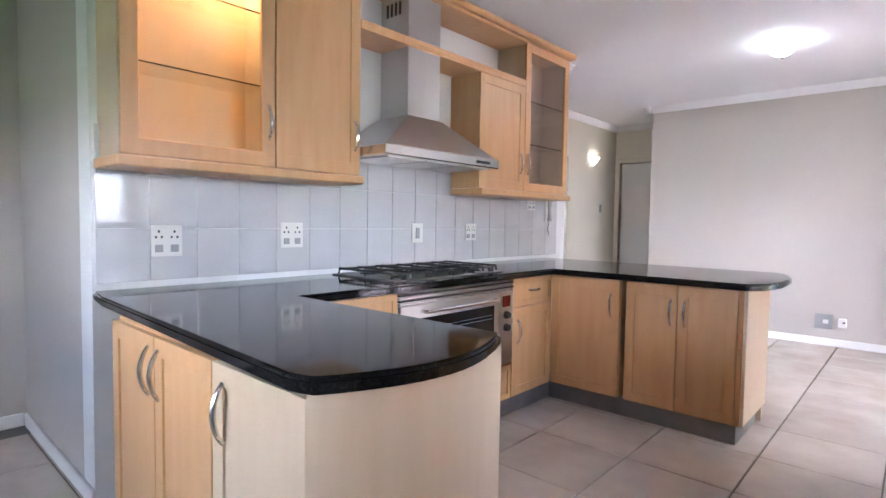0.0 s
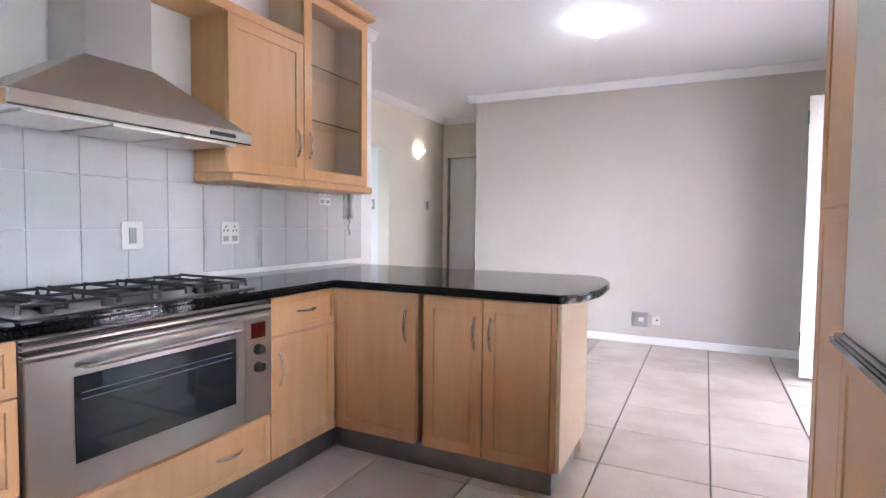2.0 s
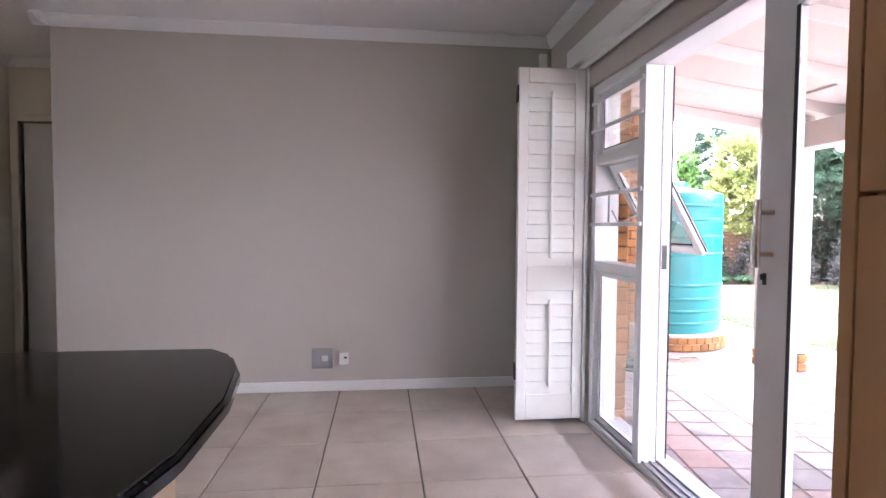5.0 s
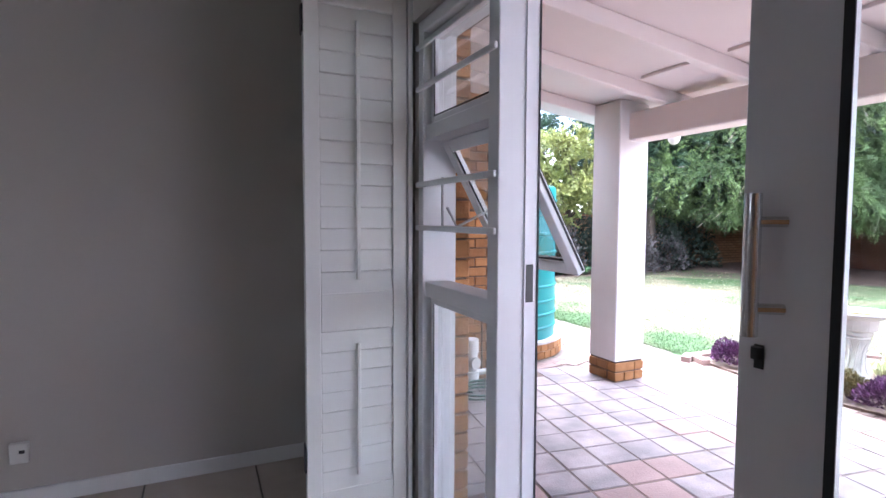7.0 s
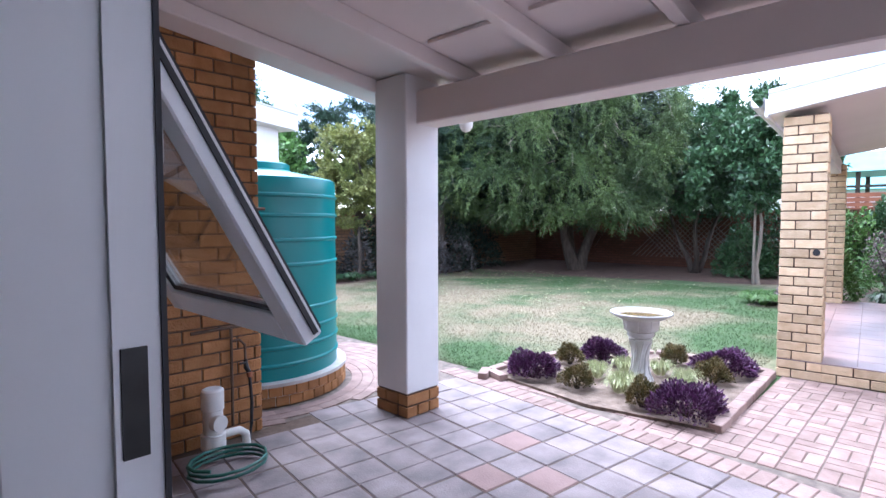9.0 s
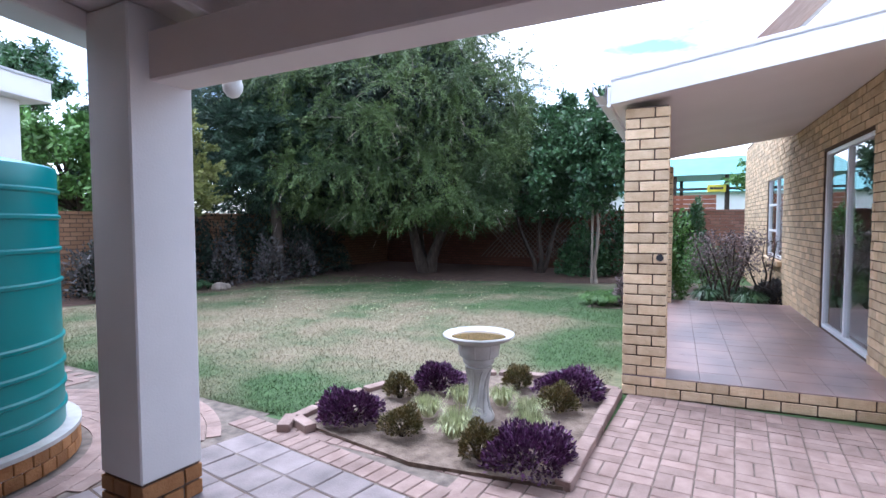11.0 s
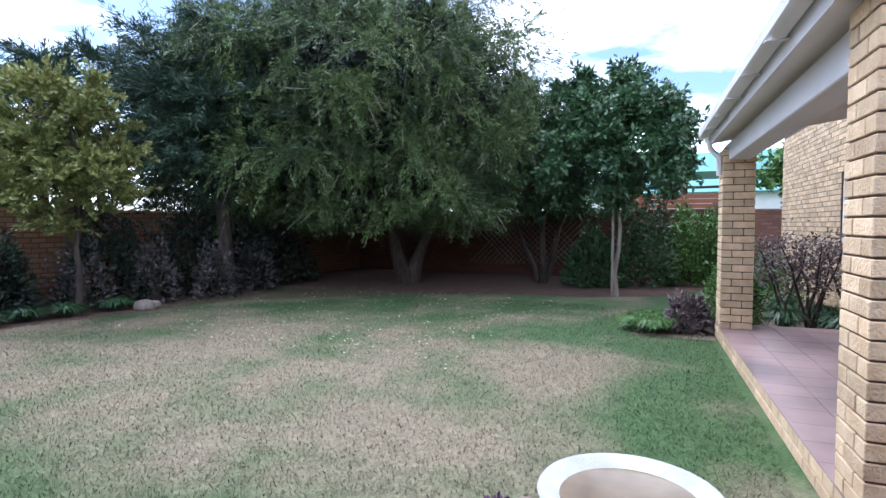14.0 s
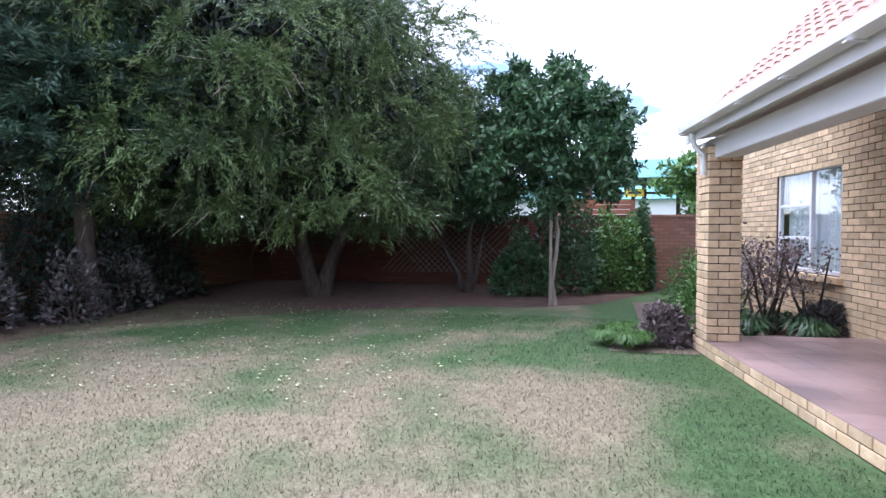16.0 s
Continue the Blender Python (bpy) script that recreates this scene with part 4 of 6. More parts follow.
# ---- sliding door, side light and its open awning window ----
def sliding_door():
    X0, X1 = 0.995, 1.145
    c = thing("door_3", "white aluminium sliding door, slid open, with a side light", "door", kind="structure")
    part("frame", Geo().box(X0, 6.20, FZ + 0.02, X1, 6.25, 2.25).box(X0, 3.75, FZ + 0.02, X1, 3.80, 2.25).box(X0, 3.80, 2.20, X1, 6.20, 2.25).box(X0, 3.75, FZ - 0.02, X1 + 0.06, 6.25, FZ + 0.02), ALU, c, bevel=0.003)
    for k in range(3):
        part("rail", Geo().box(1.015 + 0.04 * k, 3.80, FZ + 0.021, 1.022 + 0.04 * k, 6.20, FZ + 0.034), PLATE_GREY, c, "floor track rail")
    post = part("mullion", Geo().box(X0, 5.60, FZ + 0.021, X1, 5.665, 2.199), ALU, c, bevel=0.003)
    part("strike_plate", Geo().box(1.098, 5.596, 1.19, 1.124, 5.5995, 1.31), BLACK, post, "dark strike plate")
    part("seal", Geo().box(1.139, 5.597, FZ + 0.04, 1.1452, 5.5995, 2.19), RUBBER, post, "dark weather seal")
    part("profile_rib", Geo().box(1.09, 5.594, FZ + 0.04, 1.095, 5.5995, 2.19), ALU, post)
    for zz in (1.135, 1.77):
        part("transom", Geo().box(X0 + 0.01, 5.666, zz, X1 - 0.03, 6.199, zz + 0.06), ALU, c, bevel=0.003)
    for z0, z1 in ((FZ + 0.03, 1.134), (1.832, 2.198)):
        fr = part("pane_frame", Geo().box(1.03, 5.668, z0, 1.07, 5.70, z1).box(1.03, 6.165, z0, 1.07, 6.197, z1).box(1.03, 5.70, z0, 1.07, 6.165, z0 + 0.03).box(1.03, 5.70, z1 - 0.03, 1.07, 6.165, z1), ALU, c, bevel=0.002)
        part("seal", Geo().box(1.028, 5.70, z0 + 0.03, 1.0295, 6.165, z0 + 0.036).box(1.028, 6.158, z0 + 0.036, 1.0295, 6.165, z1 - 0.03), RUBBER, fr)
        p = part("pane", Geo().box(1.048, 5.701, z0 + 0.031, 1.052, 6.164, z1 - 0.031), PANE, fr)
        p.visible_shadow = False
    for zz in (2.13, 1.965, 1.58, 1.405):
        part("burglar_bar", Geo().box(0.978, 5.60, zz, 0.99, 6.24, zz + 0.022), ALU, c, bevel=0.003)
    # awning sash hung from the upper transom, swung out
    m = pose(1.075, 0, 1.765, 0, -29.5, 0)
    aw = part("awning_sash", Geo().box(0, 5.668, -0.585, 0.035, 5.72, 0, m).box(0, 6.145, -0.585, 0.035, 6.197, 0, m).box(0, 5.72, -0.585, 0.035, 6.145, -0.535, m).box(0, 5.72, -0.05, 0.035, 6.145, 0, m), ALU, c, bevel=0.003)
    part("seal", Geo().box(0.036, 5.674, -0.579, 0.040, 5.686, -0.006, m).box(0.036, 5.686, -0.579, 0.04, 6.19, -0.567, m), RUBBER, aw)
    part("seal", Geo().box(0.020, 5.6645, -0.577, 0.028, 5.6675, -0.008, m).box(0.008, 5.721, -0.534, 0.0125, 5.728, -0.051, m).box(0.008, 6.137, -0.534, 0.0125, 6.144, -0.051, m).box(0.008, 5.728, -0.534, 0.0125, 6.137, -0.527, m), RUBBER, aw, "dark glazing gasket")
    p = part("pane", Geo().box(0.014, 5.721, -0.534, 0.018, 6.144, -0.051, m), PANE, aw)
    p.visible_shadow = False
    part("stay_arm", Geo().tube([(1.08, 6.15, 1.50), (1.12, 6.14, 1.42), (1.27, 6.14, 1.49)], 0.006).tube([(1.06, 6.15, 1.62), (1.06, 6.15, 1.42)], 0.006), PLATE_GREY, aw, "window stay")
    # sliding leaf
    lf = part("leaf", Geo().box(1.012, 4.655, FZ + 0.04, 1.05, 4.805, 2.195).box(1.012, 3.81, FZ + 0.04, 1.05, 3.89, 2.195).box(1.012, 3.89, FZ + 0.04, 1.05, 4.655, FZ + 0.14).box(1.012, 3.89, 2.10, 1.05, 4.655, 2.195), ALU, c, bevel=0.003)
    p = part("pane", Geo().box(1.028, 3.891, FZ + 0.141, 1.034, 4.654, 2.099), PANE, lf)
    p.visible_shadow = False
    part("seal", Geo().box(1.009, 4.642, FZ + 0.14, 1.0115, 4.657, 2.10), RUBBER, lf)
    hd = part("handle", Geo().tube([(0.972, 4.757, 1.265), (0.972, 4.757, 1.495)], 0.0125, 14).tube([(0.972, 4.757, 1.31), (1.012, 4.728, 1.31)], 0.009).tube([(0.972, 4.757, 1.45), (1.012, 4.728, 1.45)], 0.009), CHROME, lf, "steel bar handle", smooth=True)
    part("keyhole", Geo().box(1.009, 4.757, 1.205, 1.0118, 4.773, 1.245).lathe([(0.010, -0.010), (0.010, 0.010)], (1.006, 4.765, 1.232), 12), BLACK, lf, "dark keyhole escutcheon")


sliding_door()


# ---- floor tiles inside ----
tile_me = Geo().box(-0.246, -0.246, -0.02, 0.246, 0.246, 0).mesh("tile", TILE_FLOOR, 0.003)
TGX, TGY = -0.095, 5.56
spots = [(TGX + 0.5 * i - 0.25, TGY + 0.5 * k - 0.25) for i in range(-7, 3) for k in range(-13, 5)]
spots = [(x, y) for x, y in spots if -3.72 < x < 0.75 and y < 8.8 and not (x > -2.5 and y > 7.2) and not (x > 0.0 and y < 3.1)]
pieces("tile", tile_me, [pose(x, y, FZ - 0.0005) for x, y in spots], floor)
edge_me = Geo().box(-0.115, -0.246, -0.02, 0.115, 0.246, 0).mesh("tile", TILE_FLOOR, 0.003)
pieces("tile", edge_me, [pose(0.852, TGY + 0.5 * k - 0.25, FZ - 0.0005) for k in range(-3, 4)], floor)


# ---- brickwork ----
CO, BW, JT = 0.0857, 0.235, 0.011


def bond(length, courses, z0=0.0, holes=(), shift=0):
    """Stretcher bond: (start, end, bottom) of each brick."""
    out = []
    for k in range(courses):
        z, s = z0 + k * CO, -0.5 * BW * ((k + shift) % 2)
        while s < length - 0.02:
            a, b = max(s, 0.0), min(s + BW, length)
            if b - a > 0.05:
                cut = [h for h in holes if h[2] < z + CO * 0.6 and h[3] > z + CO * 0.4 and h[0] < b and h[1] > a]
                if not cut:
                    out.append((a, b - JT, z))
                else:
                    h = cut[0]
                    if a < h[0] - 0.04:
                        out.append((a, h[0] - JT, z))
                    if b > h[1] + 0.04:
                        out.append((h[1], b - JT, z))
            s += BW
    return out


brick_cache = {}


def lay(bricks, depth, material, parent, place):
    """Bricks as pieces: shared meshes by length; place maps (start, bottom) to a matrix whose x runs along the wall and -y is its face."""
    for a, b, z in bricks:
        key = (round(b - a, 2), depth, material.name)
        if key not in brick_cache:
            brick_cache[key] = Geo().box(0, 0, 0, b - a, depth, CO - JT).mesh("brick", material, 0.004)
        ob = new("brick", brick_cache[key])
        ob.parent, ob.matrix_local = parent, place(a, z)


def lay_joined(bricks, depth, material, parent, m, name="brickwork"):
    g = Geo()
    for a, b, z in bricks:
        g.box(a, 0.002 * ((int(a * 97) + int(z * 131)) % 3), z, b, depth, z + CO - JT, m)
    ob = part(name, g, material, parent)
    ob["kind"] = "stuff"
    return ob


# house wall beside the patio, with a small window
bw = thing("wall_patio_north", "ochre face brick wall with raked joints beside the patio", "wall", kind="structure")
part("core", wall_with_holes(Geo(), "y", 8.412, 8.62, 1.24, 2.68, 0, 3.05, [(1.5, 2.10, 1.80, 2.44)]).box(2.50, 8.62, 0, 2.68, 10.75, 2.9), MORTAR, bw)
lay(bond(1.46, 36, 0, [(0.26, 0.86, 1.80, 2.44)]), 0.1, BRICK_Y, bw, lambda a, z: pose(1.24 + a, 8.40, z))
lay([(0, 0.20, k * CO) if k % 2 else (0, 0.105, k * CO) for k in range(36)], 0.09, BRICK_Y, bw, lambda a, z: pose(2.70, 8.412, z, 0, 0, 90))
w = thing("window_3", "small white framed window in the brick wall", "window", kind="structure")
part("window_frame", Geo().box(1.5, 8.40, 1.80, 1.55, 8.46, 2.44).box(2.05, 8.40, 1.80, 2.10, 8.46, 2.44).box(1.55, 8.40, 1.80, 2.05, 8.46, 1.85).box(1.55, 8.40, 2.39, 2.05, 8.46, 2.44), ALU, w, bevel=0.004)
part("pane", Geo().box(1.55, 8.43, 1.85, 2.05, 8.436, 2.39), OVEN_GLASS, w)
sb = thing("wall_slider_brick", "ochre face brick skin outside the sliding door wall", "wall", kind="structure")
part("core", Geo().box(1.121, 6.262, 0, 1.228, 8.40, 3.0).box(1.121, -1.8, 0, 1.228, 1.45, 2.55).box(1.121, 2.72, 0, 1.228, 3.74, 3.0).box(1.121, 1.45, 0, 1.228, 2.72, 1.28).box(1.121, 1.45, 2.15, 1.228, 2.72, 2.55).box(1.121, 3.74, 2.26, 1.228, 6.262, 3.0), MORTAR, sb)
lay(bond(2.14, 34, 0), 0.1, BRICK_Y, sb, lambda a, z: pose(1.24, 6.255 + a, z, 0, 0, 90))
lay([(0, 0.105, k * CO) for k in range(34)], 0.05, BRICK_Y, sb, lambda a, z: pose(1.13, 6.25, z))

# Unseen wall, added to cut southern light on the patio and bounce it neutral.
structure("wall_courtyard", Geo().box(1.23, 0.9, 0, 6.3, 1.1, 2.62), PLASTER, "unseen white plastered wall added to block and bounce light")

# pipes and the gully on the brick wall
for z, x0 in ((1.522, 1.26), (0.745, 2.22)):
    solid("conduit", Geo().tube([(x0, 8.385, z), (2.73, 8.385, z + 0.012)], 0.011), MORTAR, "brown conduit along the brick wall", "pipe", smooth=True)
c = thing("gully_pipe", "white plastic drain pipe with an inspection eye", "pipe", at=(2.27, 8.2, 0))
part("pipe", Geo().lathe([(0.06, 0), (0.06, 0.06), (0.072, 0.065), (0.072, 0.15), (0.058, 0.155), (0.058, 0.30), (0.066, 0.305), (0.066, 0.42), (0.055, 0.43)], n=20), PVC, c, smooth=True)
part("inspection_eye", Geo().tube([(0.0, -0.04, 0.23), (0.01, -0.085, 0.23)], [0.05, 0.05], 18), PVC, c, smooth=True)
part("side_pipe", Geo().tube([(0.04, 0, 0.13), (0.16, -0.01, 0.13), (0.20, -0.01, 0.10), (0.21, -0.01, 0.0)], 0.025, 12), PVC, c, smooth=True)
c = thing("garden_tap", "dark garden tap with a red collar on a thin riser", "tap", at=(2.47, 8.37, 0))
part("riser", Geo().tube([(0, 0, 0.10), (0, 0, 0.745)], 0.010).tube([(0, 0, 0.66), (0.05, -0.01, 0.665), (0.082, -0.02, 0.63), (0.085, -0.02, 0.53)], 0.009), MORTAR, c, smooth=True)
part("tap_body", Geo().tube([(0.085, -0.02, 0.53), (0.085, -0.03, 0.48), (0.09, -0.06, 0.45)], [0.014, 0.018, 0.014], 10).tube([(0.04, -0.03, 0.51), (0.085, -0.03, 0.51)], 0.008), BLACK, c, "dark tap body", smooth=True)
part("collar", Geo().tube([(0.09, -0.06, 0.45), (0.092, -0.062, 0.42)], 0.018, 12), FENCE_WOOD, c, "red hose collar", smooth=True)
part("hose_tail", Geo().tube([(0.092, -0.062, 0.42), (0.10, -0.07, 0.25), (0.085, -0.09, 0.12), (0.05, -0.13, 0.03), (0.0, -0.2, 0.014)], 0.011, 8), RUBBER, c, "black hose tail", smooth=True)
hz = [(2.25 + 0.22 * math.cos(0.5 * i), 7.95 + 0.17 * math.sin(0.5 * i), 0.02 + 0.0022 * i) for i in range(34)]
solid("garden_hose", Geo().tube(hz, 0.0095, 8), HOSE, "green garden hose coiled on the paving", "hose", smooth=True)

# ---- patio cover ----
def lean(geo):
    """The cover falls towards the garden."""
    geo.v = [(x, y, z + 0.13 * (3.62 - x)) for x, y, z in geo.v]
    return geo


structure("patio_ceiling", lean(Geo().box(1.245, 2.0, 2.50, 3.95, 8.395, 2.62)), PATIO_CEIL, "painted boarded patio ceiling that falls towards the garden", "ceiling")
pc = thing("patio_cover", "white painted patio beams and rafters", "roof", kind="structure")
part("beam", Geo().box(3.62, 2.0, 2.15, 3.84, 7.83, 2.39), PATIO_CEIL, pc, bevel=0.01)
part("edge_beam", lean(Geo().box(1.245, 8.14, 2.398, 3.84, 8.394, 2.499)), PATIO_CEIL, pc, bevel=0.008)
for k in range(8):
    y = 7.42 - 0.735 * k
    part("rafter", lean(Geo().box(1.245, y - 0.035, 2.395, 3.95, y + 0.035, 2.499)), PATIO_CEIL, pc, bevel=0.005)
    part("board_strip", lean(Geo().box(3.25, y - 0.63, 2.475, 3.61, y - 0.10, 2.499)), PATIO_CEIL, pc, bevel=0.004)
part("fascia", Geo().box(3.95, 2.0, 2.37, 3.99, 8.40, 2.68), PLASTER, pc, bevel=0.004)

col = thing("patio_column", "white plastered column on a face brick foot", "column", at=(3.515, 7.81, 0))
part("shaft", Geo().box(0.0, 0.0, 0.18, 0.335, 0.345, 2.50), PLASTER, col, bevel=0.008)
part("core", Geo().box(0.012, 0.012, 0, 0.323, 0.333, 0.18), MORTAR, col)
for k in range(2):
    for r in range(4):
        L = 0.335 if r % 2 == 0 else 0.345
        m = [pose(0, 0, 0), pose(0.335, 0, 0, 0, 0, 90), pose(0.335, 0.345, 0, 0, 0, 180), pose(0, 0.345, 0, 0, 0, 270)][r]
        cut = 0.225 if (k + r) % 2 else 0.11
        for a, b in ((0.002, cut - JT / 2), (cut + JT / 2, L - 0.105)):
            if b - a > 0.03:
                lay([(a, b, k * 0.088)], 0.1, BRICK_Y, col, lambda a_, z_, m=m: m @ pose(a_, -0.003, z_ + 0.004))
c = thing("dome_camera", "small white dome camera under the beam", "camera", at=(3.95, 7.62, 2.165))
part("bracket", Geo().tube([(-0.11, 0, 0.06), (-0.03, 0, 0.03)], 0.018, 10), PLATE, c, smooth=True)
part("dome", Geo().lathe([(0.005, -0.055), (0.03, -0.045), (0.048, -0.018), (0.052, 0.01), (0.045, 0.04), (0.02, 0.055)], n=20), PLATE, c, smooth=True)

# ---- ground outside ----
ground = structure("ground", Geo().add([(-300, -300, -0.012), (600, -300, -0.012), (600, 400, -0.012), (-300, 400, -0.012)], [(0, 1, 2, 3)]), LAWN, "patchy green and straw-coloured lawn", "lawn")
pav = structure("pavement", Geo().box(1.24, 1.0, -0.06, 4.2, 8.42, -0.008), MORTAR, "dark jointed bed of the patio paving", "pavement")
P, PAV = 0.246, pose(4.385, 7.05, 0, 0, 0, -8)
pm = [Geo().box(-P / 2 + 0.0035, -P / 2 + 0.0035, -0.03, P / 2 - 0.0035, P / 2 - 0.0035, 0).mesh("paver", m_, 0.006) for m_ in (PAVER, PAVER_RED)]
rg = random.Random(4)
slabs = []
for i in range(13):
    for k in range(-22, 8):
        m = PAV @ pose(-P * (i + 0.5), P * (k + 0.5), -0.004 * rg.random(), rg.uniform(-0.8, 0.8), rg.uniform(-0.8, 0.8), rg.uniform(-1.0, 1.0))
        x, y = m.translation.x, m.translation.y
        if 1.36 < x and 3.0 < y < 8.36:
            slabs.append((1 if (x < 2.6 and 5.0 < y < 6.5 and rg.random() < 0.6) or rg.random() < 0.03 else 0, m))
slabs.sort(key=lambda s: -s[1].translation.y)
for red, m in slabs[:300]:
    ob = new("paver", pm[red])
    ob.parent, ob.matrix_local = pav, m
rest = Geo()
for red, m in slabs[300:]:
    rest.box(-P / 2 + 0.0035, -P / 2 + 0.0035, -0.03, P / 2 - 0.0035, P / 2 - 0.0035, 0, m)
part("pavers", rest, PAVER, pav)["kind"] = "stuff"
# clay brick paving: soldier border, path by the lawn, and a woven field before the porch
clay = structure("pavement_brick", Geo().box(4.2, 1.0, -0.06, 6.72, 6.08, -0.008).box(4.2, 6.08, -0.06, 4.84, 8.42, -0.008).box(2.70, 8.42, -0.06, 4.9, 18.5, -0.009), SAND, "sandy joints of the clay brick paving", "pavement")
cb = Geo().box(-0.097, -0.047, -0.03, 0.097, 0.047, 0).mesh("brick", CLAY, 0.005)
loose = Geo()
near_bricks, n_near = [], 0
for k in range(66):
    near_bricks.append(PAV @ pose(0.104, 1.45 - 0.10 * k, 0.0, rg.uniform(-0.6, 0.6), 0, rg.uniform(-1, 1)))
far_bricks = []
for i in range(-5, 9):
    for k in range(-11, 24):
        x, y = 4.98 + 0.20 * i, 5.98 - 0.20 * k
        if (PAV.inverted() @ Vector((x, y, 0))).x < 0.25 or (y > 6.02 and x > 4.78):
            continue
        for s in (-0.05, 0.05):
            m = pose(x, y, -0.002 * rg.random(), 0, 0, rg.uniform(-1, 1)) @ (pose(0, s, 0) if (i + k) % 2 else pose(s, 0, 0, 0, 0, 90))
            (near_bricks if len(near_bricks) < 300 and y > 3.9 else far_bricks).append(m)
for r in range(8):
    for k in range(60):
        a = math.radians(-170 + k * (6.2 - 0.42 * r))
        R_ = 0.92 + 0.10 * r
        x, y = 3.2 + R_ * math.cos(a), 9.52 + R_ * math.sin(a)
        if x > 2.72 and y > 8.46 and x < 4.86 and a < math.radians(60):
            far_bricks.append(pose(x, y, -0.002 * rg.random(), 0, 0, math.degrees(a) + 90))
for k in range(80):
    for i in range(4):
        x, y = 4.06 + 0.20 * i, 9.4 + 0.10 * k
        if (x - 3.2) ** 2 + (y - 9.52) ** 2 > 1.75 ** 2 + 0.05 and y < 11.75 + 0.405 * (x - 5.13):
            far_bricks.append(pose(x + 0.11 * (k % 2) - 0.05, y, -0.002 * rg.random(), 0, 0, rg.uniform(-1, 1)))
pieces("brick", cb, near_bricks, clay)
for m in far_bricks:
    loose.box(-0.097, -0.047, -0.03, 0.097, 0.047, 0, m)
part("bricks", loose, CLAY, clay)["kind"] = "stuff"

# ---- water tank ----
t = thing("water_tank", "tall ribbed turquoise plastic water tank on a brick ring", "tank", at=(3.2, 9.52, 0))
pr = [(0.735, 0.18)]
for z, h in ((0.30, 0), (0.44, 0), (0.58, 0), (0.74, 0), (1.10, 0), (1.30, 0), (1.50, 0), (1.66, 0)):
    pr += [(0.735, z - 0.018), (0.748, z - 0.008), (0.748, z + 0.008), (0.735, z + 0.018)]
pr += [(0.735, 1.785), (0.728, 1.805), (0.71, 1.815), (0.36, 1.89), (0.34, 1.90), (0.335, 1.955), (0.31, 1.965), (0.02, 1.97)]
part("body", Geo().lathe(pr, n=64), TANK, t, smooth=True)
part("base", Geo().lathe([(0.80, 0), (0.80, 0.15), (0.82, 0.155), (0.82, 0.182), (0.05, 0.182)], n=48), CEMENT, t, "cement screed top")
for k in range(2):
    for i in range(46):
        a = 2 * math.pi * (i + 0.5 * k) / 46
        lay([(0, 0.104, 0)], 0.02, BRICK_Y, t, lambda a_, z_, a=a, k=k: pose(0.812 * math.cos(a), 0.812 * math.sin(a), k * 0.08, 0, 0, math.degrees(a) + 90) @ pose(-0.052, 0, 0))

# ---- bird bath and its bed ----
bed_poly = [(4.80, 6.10), (6.60, 6.16), (6.72, 6.75), (6.62, 7.25), (6.30, 7.68), (5.85, 7.98), (5.35, 8.12), (4.84, 8.10), (4.66, 7.0)]
structure("ground_bed", Geo().prism(bed_poly, -0.05, 0.02), SOIL, "dark soil of the planted bed", "soil")
def edge_bricks():
    c = thing("bed_edging", "pale red brick edging round the planted bed", "edging")
    me = Geo().box(-0.11, -0.045, -0.03, 0.11, 0.045, 0.055).mesh("brick", CLAY, 0.005)
    pts = [Vector((4.80, 6.10, 0)), *[Vector((*p, 0)) for p in bed_poly[1:-1]]]
    for a, b in zip(pts, pts[1:]):
        n = max(1, round((b - a).length / 0.23))
        for i in range(n):
            p, d = a.lerp(b, (i + 0.5) / n), b - a
            pieces("brick", me, [pose(p.x, p.y, 0.0, 0, 0, math.degrees(math.atan2(d.y, d.x)) + rg.uniform(-2, 2))], c)
    pieces("brick", me, [pose(4.80, 7.98, 0.0, 0, 0, 70), pose(4.76, 8.10, 0, 0, 0, 30)], c)


edge_bricks()
b = thing("bird_bath", "weathered cast stone bird bath on a fluted pedestal", "bird bath", at=(5.52, 6.94, 0.02))
ped = [(0.115, 0.0), (0.118, 0.02), (0.108, 0.045), (0.082, 0.08), (0.066, 0.14), (0.06, 0.22), (0.068, 0.29), (0.084, 0.345), (0.098, 0.375), (0.102, 0.39), (0.088, 0.396), (0.088, 0.405), (0.112, 0.415), (0.117, 0.435), (0.112, 0.452), (0.140, 0.466), (0.150, 0.51), (0.153, 0.56)]
part("pedestal", Geo().lathe(ped, n=32), CEMENT, b, "fluted pedestal", smooth=True)
for i in range(8):
    a0 = 2 * math.pi * i / 8
    part("flute", Geo().tube([((r + 0.001) * math.cos(a0 + 1.9 * z), (r + 0.001) * math.sin(a0 + 1.9 * z), z) for r, z in ped[2:9]], [0.008, 0.012, 0.013, 0.012, 0.012, 0.011, 0.005], 6), CEMENT, b, smooth=True)
for i in range(8):
    a0 = 2 * math.pi * (i + 0.3) / 8
    part("rib", Geo().tube([((r - 0.002) * math.cos(a0), (r - 0.002) * math.sin(a0), z) for r, z in ped[15:]], 0.006, 6), CEMENT, b, smooth=True)
part("bowl", Geo().lathe([(0.10, 0.56), (0.155, 0.56), (0.19, 0.572), (0.235, 0.594), (0.257, 0.609), (0.264, 0.620), (0.258, 0.629), (0.236, 0.626), (0.198, 0.603), (0.08, 0.587), (0.02, 0.585)], n=48), BATH_W, b, "pale shallow bowl", smooth=True)
part("water", Geo().lathe([(0.01, 0.603), (0.199, 0.604), (0.01, 0.6045)], n=40), WATER, b, "murky rain water")

# ---- wing of the house with the porch ----
WING = pose(6.66, 6.13, 0, 0, 0, 5.1)


